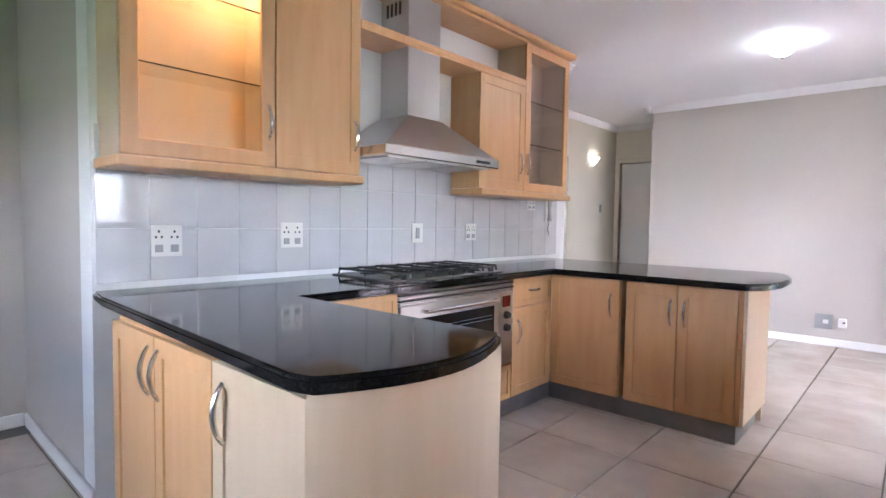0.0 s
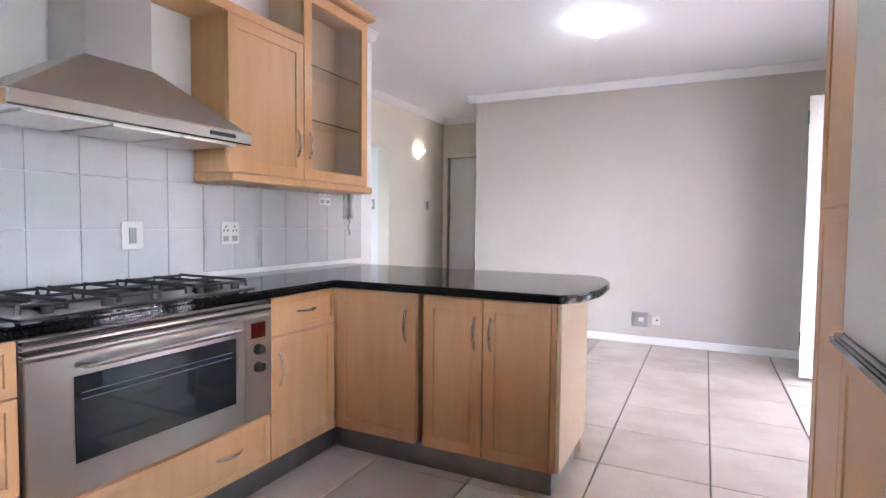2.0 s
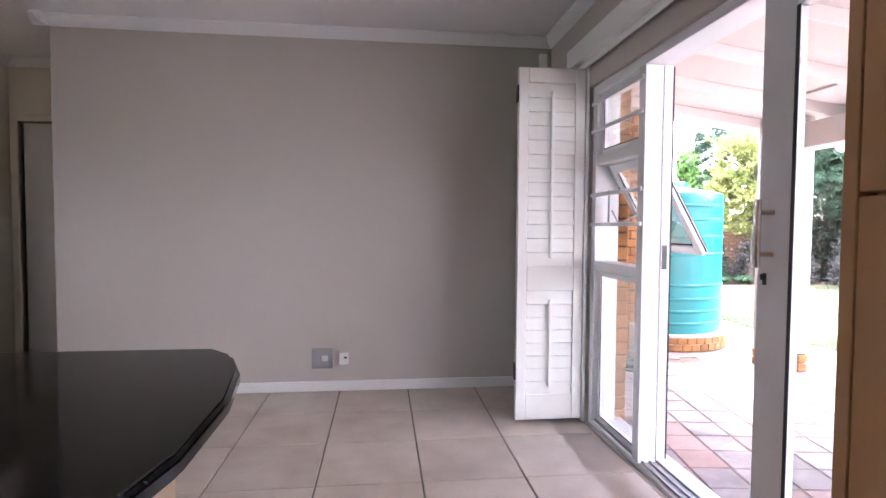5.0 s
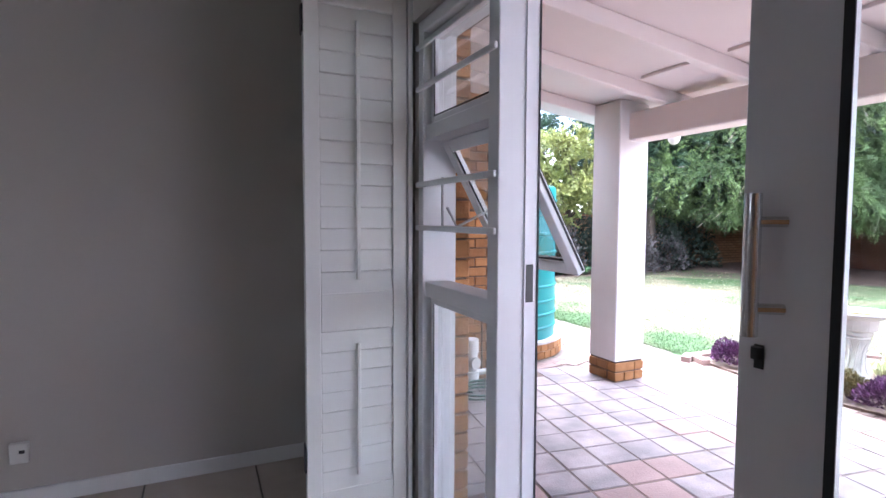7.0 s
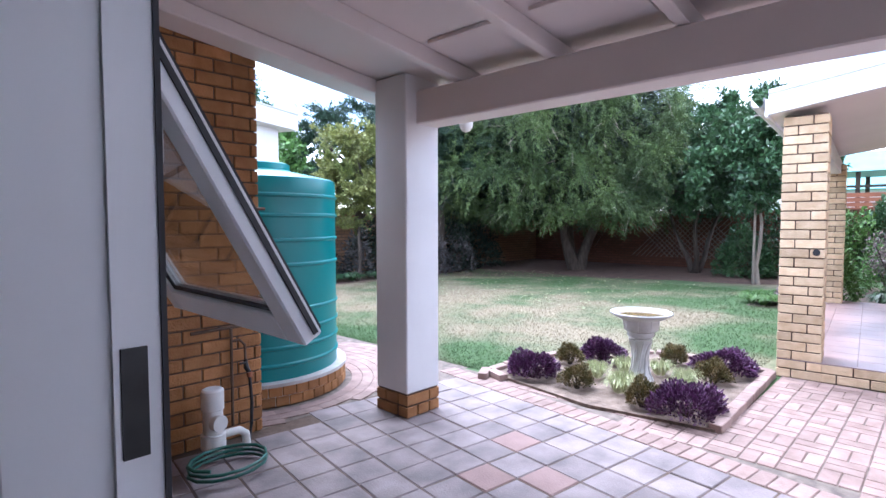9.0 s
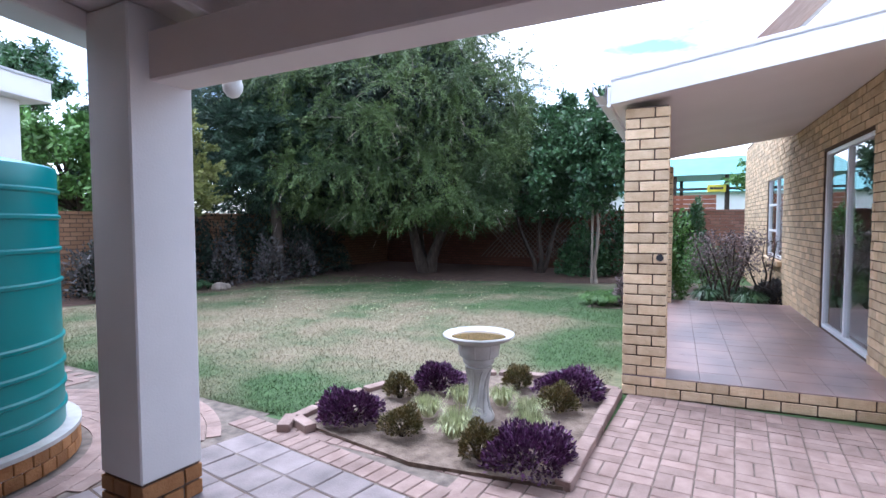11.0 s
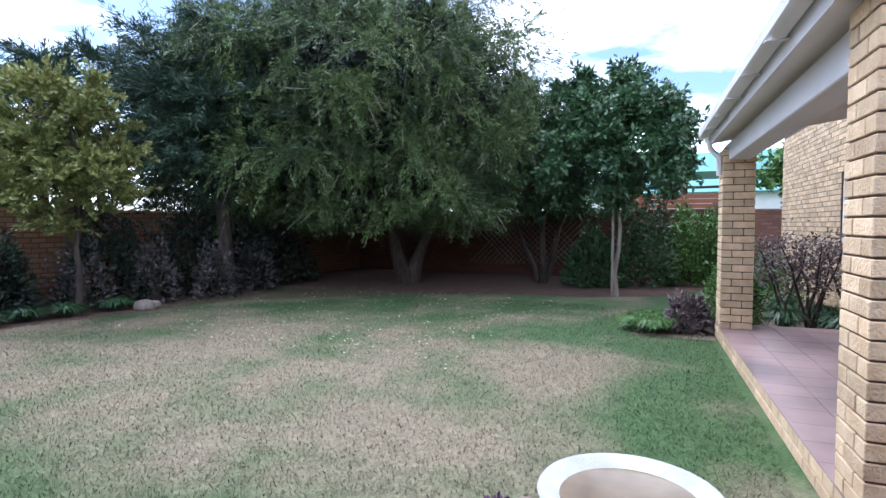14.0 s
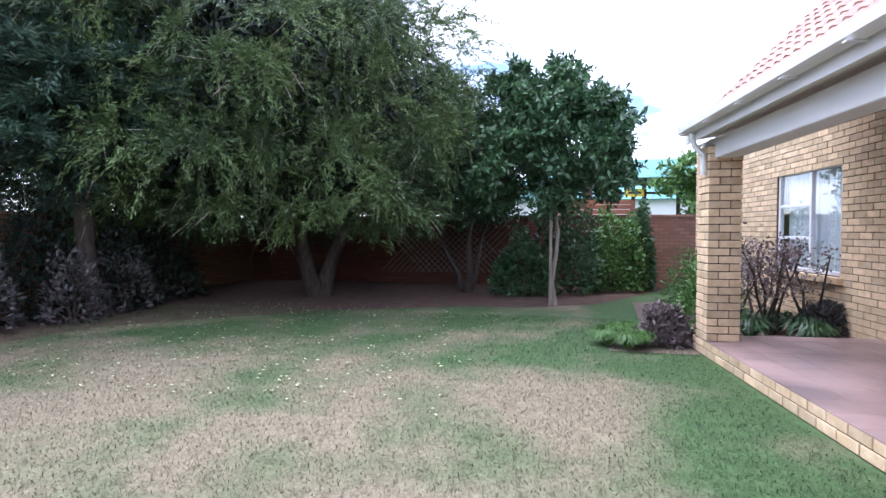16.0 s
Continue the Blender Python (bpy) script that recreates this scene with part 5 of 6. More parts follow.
def wing_thing(name, label, category, kind=""):
    ob = thing(name, label, category, kind=kind)
    ob.matrix_world = WING
    return ob


def pillar(label, u0, z0, courses):
    c = wing_thing("brick_pillar", label, "pillar")
    c["group"] = "porch pillars"
    S = 0.345
    part("core", Geo().box(u0 + 0.012, -S + 0.012, z0, u0 + S - 0.012, -0.012, z0 + courses * CO), MORTAR, c)
    for k in range(courses):
        for r in range(4):
            m = [pose(u0, -S, 0), pose(u0 + S, -S, 0, 0, 0, 90), pose(u0 + S, 0, 0, 0, 0, 180), pose(u0, 0, 0, 0, 0, 270)][r]
            a0 = 0.0 if k % 2 else S - 0.224
            lay([(a0, a0 + 0.224, z0 + k * CO)], 0.11, BRICK_P, c, lambda a, z, m=m: m @ pose(a, rg.uniform(-0.002, 0.002), z))
    return c


p1 = pillar("pale face brick pillar at the porch corner", 0.0, 0.0, 28)
part("tap_knob", Geo().tube([(-0.002, -0.285, 1.165), (-0.05, -0.285, 1.165)], [0.022, 0.03], 10), RUBBER, p1, "dark wall knob", smooth=True)
p2 = pillar("pale face brick pillar at the far end of the porch", 4.42, 0.172, 25)
part("downpipe", Geo().tube([(4.50, 0.17, 2.46), (4.50, 0.13, 2.32), (4.50, 0.04, 2.22), (4.50, 0.03, 2.0)], 0.032, 12), PLATE, p2, "white downpipe", smooth=True)

ps = wing_thing("porch_floor", "raised porch floor of red-brown tiles with a brick edge", "floor", "structure")
part("base", Geo().box(0.012, -2.0, -0.05, 4.86, -0.012, 0.155), MORTAR, ps)
lay(bond(4.515, 2, 0), 0.1, BRICK_P, ps, lambda a, z: pose(4.86 - a, 0.0, z, 0, 0, 180))
lay(bond(1.655, 2, 0, shift=1), 0.1, BRICK_P, ps, lambda a, z: pose(0.0, -0.345 - a, z, 0, 0, -90))
pt = Geo().box(-0.1495, -0.1495, -0.012, 0.1495, 0.1495, 0).mesh("tile", PORCH, 0.002)
pieces("tile", pt, [pose(0.15 + 0.301 * i, -0.15 - 0.301 * k, 0.169 + 0.001 * rg.random()) for i in range(16) for k in range(7)], ps)

hw = wing_thing("house_wall", "pale face brick house wall with sliding door and window", "house", "structure")
H = [(1.2, 3.0, 0.17, 2.28), (5.62, 7.28, 0.80, 2.26)]
part("core", wall_with_holes(Geo(), "y", -2.22, -2.012, -0.6, 11.0, 0.0, 3.3, H), MORTAR, hw)
# seen from the garden the wall's length runs against u
lay_joined(bond(11.6, 38, 0, [(11.0 - h[1], 11.0 - h[0], h[2], h[3]) for h in H]), 0.1, BRICK_P, hw, pose(11.0, -2.0, 0, 0, 0, 180))
part("room_behind", Geo().box(-0.6, -4.4, 0.1, 11.0, -4.3, 2.7).box(-0.6, -4.3, 0.1, -0.5, -2.22, 2.7).box(10.9, -4.3, 0.1, 11.0, -2.22, 2.7).box(-0.6, -4.4, 0.05, 11.0, -2.22, 0.1).box(-0.6, -4.4, 2.7, 11.0, -2.22, 2.75), WHITE, hw)
part("sill", Geo().box(5.55, -2.1, 0.70, 7.35, -1.93, 0.79), BRICK_P, hw, "brick window sill", bevel=0.006)


def wing_window(name, label, u0, u1, z0, z1, bars, cross, curtain):
    c = wing_thing(name, label, "window", "structure")
    v0, v1 = -2.09, -2.03
    g = Geo().box(u0, v0, z0, u0 + 0.05, v1, z1).box(u1 - 0.05, v0, z0, u1, v1, z1).box(u0 + 0.05, v0, z0, u1 - 0.05, v1, z0 + 0.05).box(u0 + 0.05, v0, z1 - 0.05, u1 - 0.05, v1, z1)
    for bu in bars:
        g.box(bu - 0.025, v0, z0 + 0.05, bu + 0.025, v1, z1 - 0.05)
    for b0, b1, bz in cross:
        g.box(b0, v0 + 0.005, bz - 0.02, b1, v1 - 0.005, bz + 0.02)
    part("window_frame", g, ALU, c, bevel=0.004)
    part("pane", Geo().box(u0 + 0.05, -2.063, z0 + 0.05, u1 - 0.05, -2.057, z1 - 0.05), PANE, c)
    if curtain:
        n = 40
        vs = [(u0 + 0.03 + (u1 - u0 - 0.06) * i / n, -2.16 + 0.018 * math.sin(i * 1.7), z) for z in (z0 + 0.02, z1 - 0.02) for i in range(n + 1)]
        part("curtain", Geo().add(vs, [(i, i + 1, n + 2 + i, n + 1 + i) for i in range(n)]), CURTAIN, c, "gathered net curtain", smooth=True)


wing_window("window_4", "white framed house window with net curtains", 5.62, 7.28, 0.80, 2.26, (6.38,), [(6.40, 7.24, 1.75), (6.40, 7.24, 1.28)], True)
wing_window("door_4", "white framed sliding door onto the porch", 1.2, 3.0, 0.18, 2.28, (2.1,), [], False)


def wing_roof():
    c = wing_thing("porch_roof", "sloping white porch roof with gutter and fascia", "roof", "structure")
    def sl(v):
        return 2.40 - 0.155 * (v - 0.2)
    # soffit
    def plank(u0, u1, v0, v1, t, lift):
        return Geo().add([(u, v, sl(v) + lift + dz) for dz in (0, t) for v in (v0, v1) for u in (u0, u1)], [(0, 2, 3, 1), (4, 5, 7, 6), (0, 1, 5, 4), (2, 6, 7, 3), (0, 4, 6, 2), (1, 3, 7, 5)])
    part("soffit", plank(-0.14, 4.80, -2.0, 0.10, 0.03, 0.0), PATIO_CEIL, c)
    part("fascia", plank(-0.19, -0.141, -4.5, 0.10, 0.225, -0.015), PLASTER, c, "white gable fascia", bevel=0.004)
    part("fascia", Geo().box(-0.19, 0.101, 2.38, 4.84, 0.125, 2.54), PLASTER, c, "white eaves board")
    part("sheet", plank(-0.19, 4.9, -2.9, 0.10, 0.02, 0.16), PLASTER, c)
    part("beam", Geo().box(0.1, -0.28, 2.17, 4.86, -0.06, 2.385), PLASTER, c, "white beam on the pillars", bevel=0.008)
    gut = [(a_ - 0.12, b_ + 0.02) for a_, b_ in [(0.25, 2.54), (0.25, 2.47), (0.27, 2.445), (0.33, 2.445), (0.36, 2.47), (0.365, 2.54), (0.355, 2.54), (0.35, 2.475), (0.33, 2.455), (0.275, 2.455), (0.26, 2.48), (0.26, 2.54)]]
    n = len(gut)
    part("gutter", Geo().add([(u, v, z) for u in (-0.2, 4.74) for v, z in gut], [(i, (i + 1) % n, n + (i + 1) % n, n + i) for i in range(n)]), PLASTER, c, "white gutter", smooth=True)
    for k in range(7):
        part("gutter_bracket", Geo().box(0.1 + 0.75 * k, 0.126, 2.455, 0.14 + 0.75 * k, 0.25, 2.464), PLASTER, c)
    r = wing_thing("house_roof", "red clay tile roof of the house", "roof", "structure")
    v0, z0, pitch, u0, u1 = -0.42, 2.92, math.radians(45), 2.4, 5.7
    rows, cols = 17, 17
    tw, th = (u1 - u0) / cols, 0.272
    tile = []
    for i in range(7):
        s = i / 6
        tile.append((tw * s, 0.022 * math.sin(math.pi * min(1, s * 1.6)) if s < 0.62 else -0.004))
    me = Geo()
    me.add([(u, 0, h + 0.02) for u, h in tile] + [(u, 0.31, h) for u, h in tile] + [(u, 0, h + 0.004) for u, h in tile], [(i, i + 1, 8 + i, 7 + i) for i in range(6)] + [(i, 14 + i, 15 + i, i + 1) for i in range(6)])
    tm = me.mesh("roof_tile", ROOF_RED)
    cp, sp = math.cos(pitch), math.sin(pitch)
    base = pose(0, 0, 0, -math.degrees(pitch), 0, 0)
    spots = []
    for k in range(rows):
        for i in range(cols):
            spots.append(pose(u1 - tw * i, v0 - cp * th * k, z0 + sp * th * k, 0, 0, 180) @ pose(0, 0, 0, math.degrees(pitch), 0, 0))
    pieces("roof_tile", tm, spots, r)
    L = rows * th
    part("eave_strip", Geo().box(u0, v0 - 0.03, z0 - 0.08, u1, v0 + 0.012, z0 + 0.012), CEMENT, r, "grey eave strip", bevel=0.004)
    part("underlay", Geo().add([(u, v0 - cp * L * s, z0 + sp * L * s - 0.02 + d) for d in (0, -0.05) for s in (0, 1) for u in (u0, u1)], [(0, 1, 3, 2), (4, 6, 7, 5), (0, 4, 5, 1), (2, 3, 7, 6), (0, 2, 6, 4), (1, 5, 7, 3)]), ROOF_RED, r)
    part("barge_board", Geo().add([(u, v0 - cp * L * s, z0 + sp * L * s + d) for d in (-0.16, 0.05) for s in (0, 1) for u in (u1, u1 + 0.03)], [(0, 2, 3, 1), (4, 5, 7, 6), (0, 1, 5, 4), (2, 6, 7, 3), (0, 4, 6, 2), (1, 3, 7, 5)]), PLASTER, r, "white barge board")
    part("barge_board", Geo().add([(u, v0 - cp * L * s, z0 + sp * L * s + d) for d in (-0.16, 0.05) for s in (0, 1) for u in (u0 - 0.03, u0)], [(0, 2, 3, 1), (4, 5, 7, 6), (0, 1, 5, 4), (2, 6, 7, 3), (0, 4, 6, 2), (1, 3, 7, 5)]), PLASTER, r, "white barge board")


wing_roof()

# ---- boundary walls and what stands beyond ----
def boundary(name, p, q, h, material, label):
    d = Vector((q[0] - p[0], q[1] - p[1], 0))
    ob = new(name, Geo().box(0, 0, -0.05, d.length, 0.22, h).box(-0.02, -0.03, h + 0.001, d.length + 0.02, 0.25, h + 0.07).mesh(name, material))
    ob.matrix_world = pose(p[0], p[1], 0, 0, 0, math.degrees(math.atan2(d.y, d.x)))
    return tagged(ob, label, "wall", "boundary walls", "structure")


boundary("wall_boundary_left", (-2, 16.7), (18.4, 16.7), 1.62, WALL_OCHRE, "brown brick garden boundary wall")
boundary("wall_boundary_back", (18.4, 16.7), (18.4, 6.45), 1.70, WALL_RED, "red brick boundary wall, tree shade put into its colour")
boundary("wall_boundary_right", (18.4, 6.15), (18.4, 1.5), 1.70, WALL_PINK, "pinkish brick boundary wall beyond the porch")
structure("wall_boundary_pier", Geo().box(18.15, 6.15, -0.05, 18.5, 6.45, 1.86).box(18.12, 6.12, 1.861, 18.53, 6.48, 1.92), WALL_PINK, "pinkish brick pier of the boundary wall")
tr = thing("trellis", "grey timber trellis leaning on the boundary wall", "trellis")
for k in range(16):
    part("slat", Geo().tube([(18.36, 9.2 + 0.16 * k, 0.3), (18.36, 9.2 + 0.16 * k + 1.2, 1.5)], 0.012, 4), BARK_PALE, tr)
    part("slat", Geo().tube([(18.34, 9.2 + 0.16 * k + 1.2, 0.3), (18.34, 9.2 + 0.16 * k, 1.5)], 0.012, 4), BARK_PALE, tr)

nb = thing("outbuilding", "white rendered outbuilding with a flat roof behind the tank", "house", at=(5.133, 11.906, 0), rz=22.1)
part("wall", Geo().box(-2.0, 0.19, 0, -0.215, 4.4, 2.76), PLASTER, nb)
part("brick_wall", Geo().box(-2.35, 0.16, 0, -0.98, 0.188, 2.7), WALL_OCHRE, nb, "brown brick facing")
part("roof", Geo().box(-2.4, 0.0, 2.765, 0.0, 4.6, 3.0), PLASTER, nb, "white roof edge", bevel=0.008)
part("flashing", Geo().box(-2.41, -0.012, 2.985, 0.012, 4.6, 3.012), PLATE_GREY, nb, "thin grey flashing")
sh = thing("timber_playhouse", "teal roofed timber play tower beyond the wall", "play tower", at=(23.5, 6.4, 0))
part("roof", Geo().add([(-1.6, -2.6, 3.0), (1.6, -2.6, 3.0), (1.6, 2.6, 3.0), (-1.6, 2.6, 3.0), (0, -2.2, 3.75), (0, 2.2, 3.75)], [(0, 1, 4), (1, 2, 5, 4), (2, 3, 5), (3, 0, 4, 5), (3, 2, 1, 0)]), TEAL_ROOF, sh, "teal sheet roof")
for x in (-1.3, 1.3):
    for y in (-2.3, -0.8, 0.8, 2.3):
        part("post", Geo().box(x - 0.06, y - 0.06, 0, x + 0.06, y + 0.06, 3.0), BARK, sh, "dark timber post")
for k in range(6):
    part("board", Geo().box(-1.40, -0.5, 1.45 + 0.15 * k, -1.361, 2.4, 1.585 + 0.15 * k), FENCE_WOOD, sh)
part("rail", Geo().box(-1.4, -2.3, 2.5, -1.34, 2.3, 2.58), BARK, sh)
c = thing("warning_sign", "small yellow warning sign on the play tower", "sign", at=(22.08, 5.9, 2.55))
part("plate", Geo().box(-0.01, -0.28, -0.12, 0.0, 0.28, 0.12), YELLOW, c)
part("marking", Geo().box(-0.014, -0.2, -0.035, -0.0105, 0.2, 0.035), BLACK, c)
nb2 = thing("neighbour_building", "pale building far behind the back wall", "house", at=(32, -2, 0))
part("wall", Geo().box(0, 0, 0, 6, 16, 2.9), PLASTER, nb2)
part("roof", Geo().add([(-0.5, -0.5, 2.9), (6.5, -0.5, 2.9), (6.5, 16.5, 2.9), (-0.5, 16.5, 2.9), (3, -0.5, 4.2), (3, 16.5, 4.2)], [(0, 1, 4), (1, 2, 5, 4), (2, 3, 5), (3, 0, 4, 5), (3, 2, 1, 0)]), TEAL_ROOF, nb2)


# ---- plants ----
def leaf_mesh(name, base, way, side, length, width, material):
    """Many small blades: for each a pointed quad from its foot along its way, folded across its side."""
    n = len(base)
    way = way / np.maximum(1e-6, np.linalg.norm(way, axis=1, keepdims=True))
    side = side - way * np.sum(side * way, axis=1, keepdims=True)
    side = side / np.maximum(1e-6, np.linalg.norm(side, axis=1, keepdims=True))
    L, Wd = np.asarray(length).reshape(-1, 1) * np.ones((n, 1)), np.asarray(width).reshape(-1, 1) * np.ones((n, 1))
    v = np.stack([base, base + way * L * 0.5 + side * Wd * 0.5, base + way * L, base + way * L * 0.5 - side * Wd * 0.5], 1).reshape(-1, 3)
    me = bpy.data.meshes.new(name)
    me.vertices.add(4 * n)
    me.vertices.foreach_set("co", v.astype(np.float32).ravel())
    me.loops.add(4 * n)
    me.loops.foreach_set("vertex_index", np.arange(4 * n, dtype=np.int32))
    me.polygons.add(n)
    me.polygons.foreach_set("loop_start", np.arange(0, 4 * n, 4, dtype=np.int32))
    me.polygons.foreach_set("loop_total", np.full(n, 4, dtype=np.int32))
    me.update(calc_edges=True)
    me.validate()
    me.materials.append(material)
    return me


def crown_part(me, parent, name="crown", label=""):
    ob = new(name, me)
    ob.parent = parent
    if label:
        ob["label"] = label
    return ob


def ball_points(rs, n):
    d = rs.normal(size=(n, 3))
    return d / np.linalg.norm(d, axis=1, keepdims=True)


def tree(label, base, trunk_h, trunk_r, centre, radii, clumps, clump_r, leaves, leaf, mode, material, seed, bark=BARK, stems=1, lean=0.0, hollow=0.35, hang=0.0, twigs=9, floor_z=0.3, dead=0, core=0):
    """A tree: bent tapering stems, limbs to the clumps of a lumpy crown, and leaves by the thousand."""
    rs = np.random.RandomState(seed)
    t = thing("tree", label, "tree", "garden trees", at=base)
    centre, radii = np.array(centre, float), np.array(radii, float)
    d = ball_points(rs, clumps)
    rad = hollow + (1.08 - hollow) * rs.rand(clumps, 1) ** 0.6
    lump = 1 + 0.16 * np.sin(3.1 * d[:, :1] + seed) * np.cos(2.7 * d[:, 1:2] - seed) + 0.1 * np.sin(7 * d[:, 2:3] + 2 * seed)
    cc = centre + d * rad * lump * radii
    g = Geo()
    tops = []
    for s in range(stems):
        a = 2 * math.pi * s / max(1, stems) + seed
        off = 0.0 if stems == 1 else 0.18
        pts = [(off * math.cos(a) * (0.3 + k) + lean * k * 0.3 + 0.06 * math.sin(2.2 * k + seed), off * math.sin(a) * (0.3 + k) + 0.06 * math.cos(1.7 * k + seed), trunk_h * k / 4 - 0.05) for k in range(5)]
        g.tube(pts, [trunk_r * (1.25 if k == 0 else 1 - 0.13 * k) for k in range(5)], 10)
        tops.append(np.array(pts[-1]))
    part("trunk", g, bark, t, smooth=True)
    lg = Geo()
    for k in range(0, clumps, max(1, clumps // 30)):
        if rad[k, 0] > 0.85:
            continue
        a, b = tops[k % stems], cc[k]
        mid = a * 0.5 + b * 0.5 + np.array([0, 0, 0.16 * np.linalg.norm(b - a)]) + rs.normal(size=3) * 0.12
        r0 = trunk_r * 0.42
        lg.tube([a, a * 0.6 + mid * 0.4, mid, mid * 0.4 + b * 0.6 + rs.normal(size=3) * 0.05, b], [r0, r0 * 0.7, r0 * 0.5, r0 * 0.3, 0.006], 6)
    part("branch_work", lg, bark, t, smooth=True)
    n = clumps * leaves
    ci = np.repeat(np.arange(clumps), leaves)
    # twigs of each clump, with the leaves along them
    per = twigs
    size = clump_r * (0.6 + 0.8 * rs.rand(clumps))
    heart = centre + np.array([0, 0, -0.4 * radii[2]])
    off = cc - heart
    off /= np.maximum(1e-6, np.linalg.norm(off, axis=1, keepdims=True))
    td = off[:, None, :] * 0.55 + rs.normal(size=(clumps, per, 3)) * 0.62
    if mode == "up":
        td[:, :, 2] = td[:, :, 2] * 0.45 + 0.12
    td /= np.linalg.norm(td, axis=2, keepdims=True)
    ti = rs.randint(0, per, n)
    s = rs.rand(n, 1) ** 0.75
    dirs = td[ci, ti]
    tl = size[ci][:, None] * (0.5 + rs.rand(clumps, per))[ci, ti][:, None]
    pos = cc[ci] + dirs * tl * s + rs.normal(size=(n, 3)) * leaf[0] * 0.28
    pos[:, 2:3] -= hang * s ** 2 * (0.4 + rs.rand(clumps, per)[ci, ti][:, None])
    drop = -1.6 * hang * s * np.array([[0, 0, 1.0]])
    if mode == "random":
        way = dirs * 0.3 + rs.normal(size=(n, 3)) * 0.8 + np.array([0, 0, -0.15])
    else:
        way = dirs + drop + rs.normal(size=(n, 3)) * 0.42
    low = floor_z + 0.35 * np.sin(1.9 * pos[:, 0] + seed) * np.cos(1.6 * pos[:, 1]) + 0.25 * rs.rand(n)
    keep = pos[:, 2] > low
    pos, way = pos[keep], way[keep]
    n = len(pos)
    if dead:
        k = rs.randint(0, n, dead)
        crown_part(leaf_mesh("dead_wood", pos[k], way[k] + np.array([0, 0, -0.5]), rs.normal(size=(dead, 3)), 0.35 + 0.4 * rs.rand(dead), 0.011, BARK_PALE), t, "dead_wood", "grey leafless hanging twigs")
    pos[:, 2] = np.maximum(pos[:, 2], 0.25)
    # Inner leaves carry the crown's inner shade in their colour.
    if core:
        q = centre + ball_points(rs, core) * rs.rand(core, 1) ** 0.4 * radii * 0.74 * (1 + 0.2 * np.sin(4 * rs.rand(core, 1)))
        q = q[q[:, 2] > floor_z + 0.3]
        crown_part(leaf_mesh("inner_foliage", q, rs.normal(size=(len(q), 3)) + np.array([0, 0, -0.6]), rs.normal(size=(len(q), 3)), 0.22, 0.07, LEAF_SHADE), t, "inner_foliage", "inner leaves with the crown's shade in their colour")
    L = leaf[0] * (0.6 + 0.8 * rs.rand(n))
    crown_part(leaf_mesh("crown", pos, way, rs.normal(size=(n, 3)), L, leaf[1] * (0.7 + 0.6 * rs.rand(n)), material), t)
    return t


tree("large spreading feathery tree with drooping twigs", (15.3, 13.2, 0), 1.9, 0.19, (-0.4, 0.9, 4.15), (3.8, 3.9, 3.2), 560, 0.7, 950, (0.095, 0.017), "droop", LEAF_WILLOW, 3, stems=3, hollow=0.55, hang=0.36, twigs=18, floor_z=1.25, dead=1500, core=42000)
tree("tall dark pine with ragged layered boughs", (11.9, 15.6, 0), 4.6, 0.16, (-0.1, 0, 3.65), (1.45, 1.4, 1.85), 100, 0.6, 700, (0.14, 0.024), "up", LEAF_DARK, 8, hollow=0.25, hang=0.15, floor_z=1.0)
tree("dark pine at the corner of the garden", (9.9, 18.2, 0), 3.4, 0.14, (0.2, 0, 3.5), (1.1, 1.1, 1.4), 40, 0.55, 520, (0.15, 0.024), "up", LEAF_DARK, 21, hang=0.15)
tree("young yellow-green tree by the brown wall", (8.95, 15.5, 0), 1.5, 0.06, (-0.1, 0, 2.55), (0.8, 0.8, 1.2), 120, 0.27, 420, (0.07, 0.04), "up", LEAF_YELLOW, 5, bark=BARK)
tree("broad-leaved young tree tied to a stake", (14.85, 8.2, 0), 1.9, 0.055, (0.1, 0.0, 3.0), (1.3, 1.3, 1.35), 80, 0.38, 480, (0.13, 0.055), "random", LEAF_GREEN, 11, bark=BARK_PALE, hollow=0.4, hang=0.12, floor_z=1.7)
tree("multi-stemmed tree before the trellis", (16.6, 10.2, 0), 1.8, 0.08, (0.3, 0.2, 2.9), (1.7, 1.8, 1.5), 110, 0.5, 300, (0.14, 0.05), "random", LEAF_GREEN, 14, stems=3, floor_z=1.5)
tree("dark evergreen behind the pine", (14.6, 17.9, 0), 3.0, 0.15, (0, 0, 3.6), (2.6, 1.6, 2.2), 130, 0.7, 400, (0.18, 0.04), "up", LEAF_DARK, 31, hang=0.15)
tree("green tree beyond the boundary wall", (8.8, 18.8, 0), 1.8, 0.12, (-0.2, 0, 2.55), (1.5, 0.9, 1.1), 85, 0.38, 260, (0.15, 0.07), "random", LEAF_BRIGHT, 17)
tree("green tree far behind the white house", (13.5, 32.0, 0), 5.0, 0.2, (0, 0, 7.3), (1.6, 1.6, 1.5), 60, 0.5, 220, (0.2, 0.09), "random", LEAF_GREEN, 19)
tree("broad green tree behind the play tower", (21.5, 3.4, 0), 1.8, 0.12, (0, 0, 2.9), (1.3, 1.5, 1.4), 60, 0.42, 220, (0.16, 0.08), "random", LEAF_BRIGHT, 23)
tree("dark tree at the far garden corner", (19.6, 14.2, 0), 2.2, 0.14, (0, 0, 3.4), (1.8, 3.6, 2.0), 150, 0.65, 330, (0.2, 0.06), "random", LEAF_DARK, 27)
solid("tree_stake", Geo().tube([(14.72, 8.28, -0.05), (14.74, 8.27, 2.0)], 0.028, 8), BARK_PALE, "grey timber stake beside the young tree", "stake")


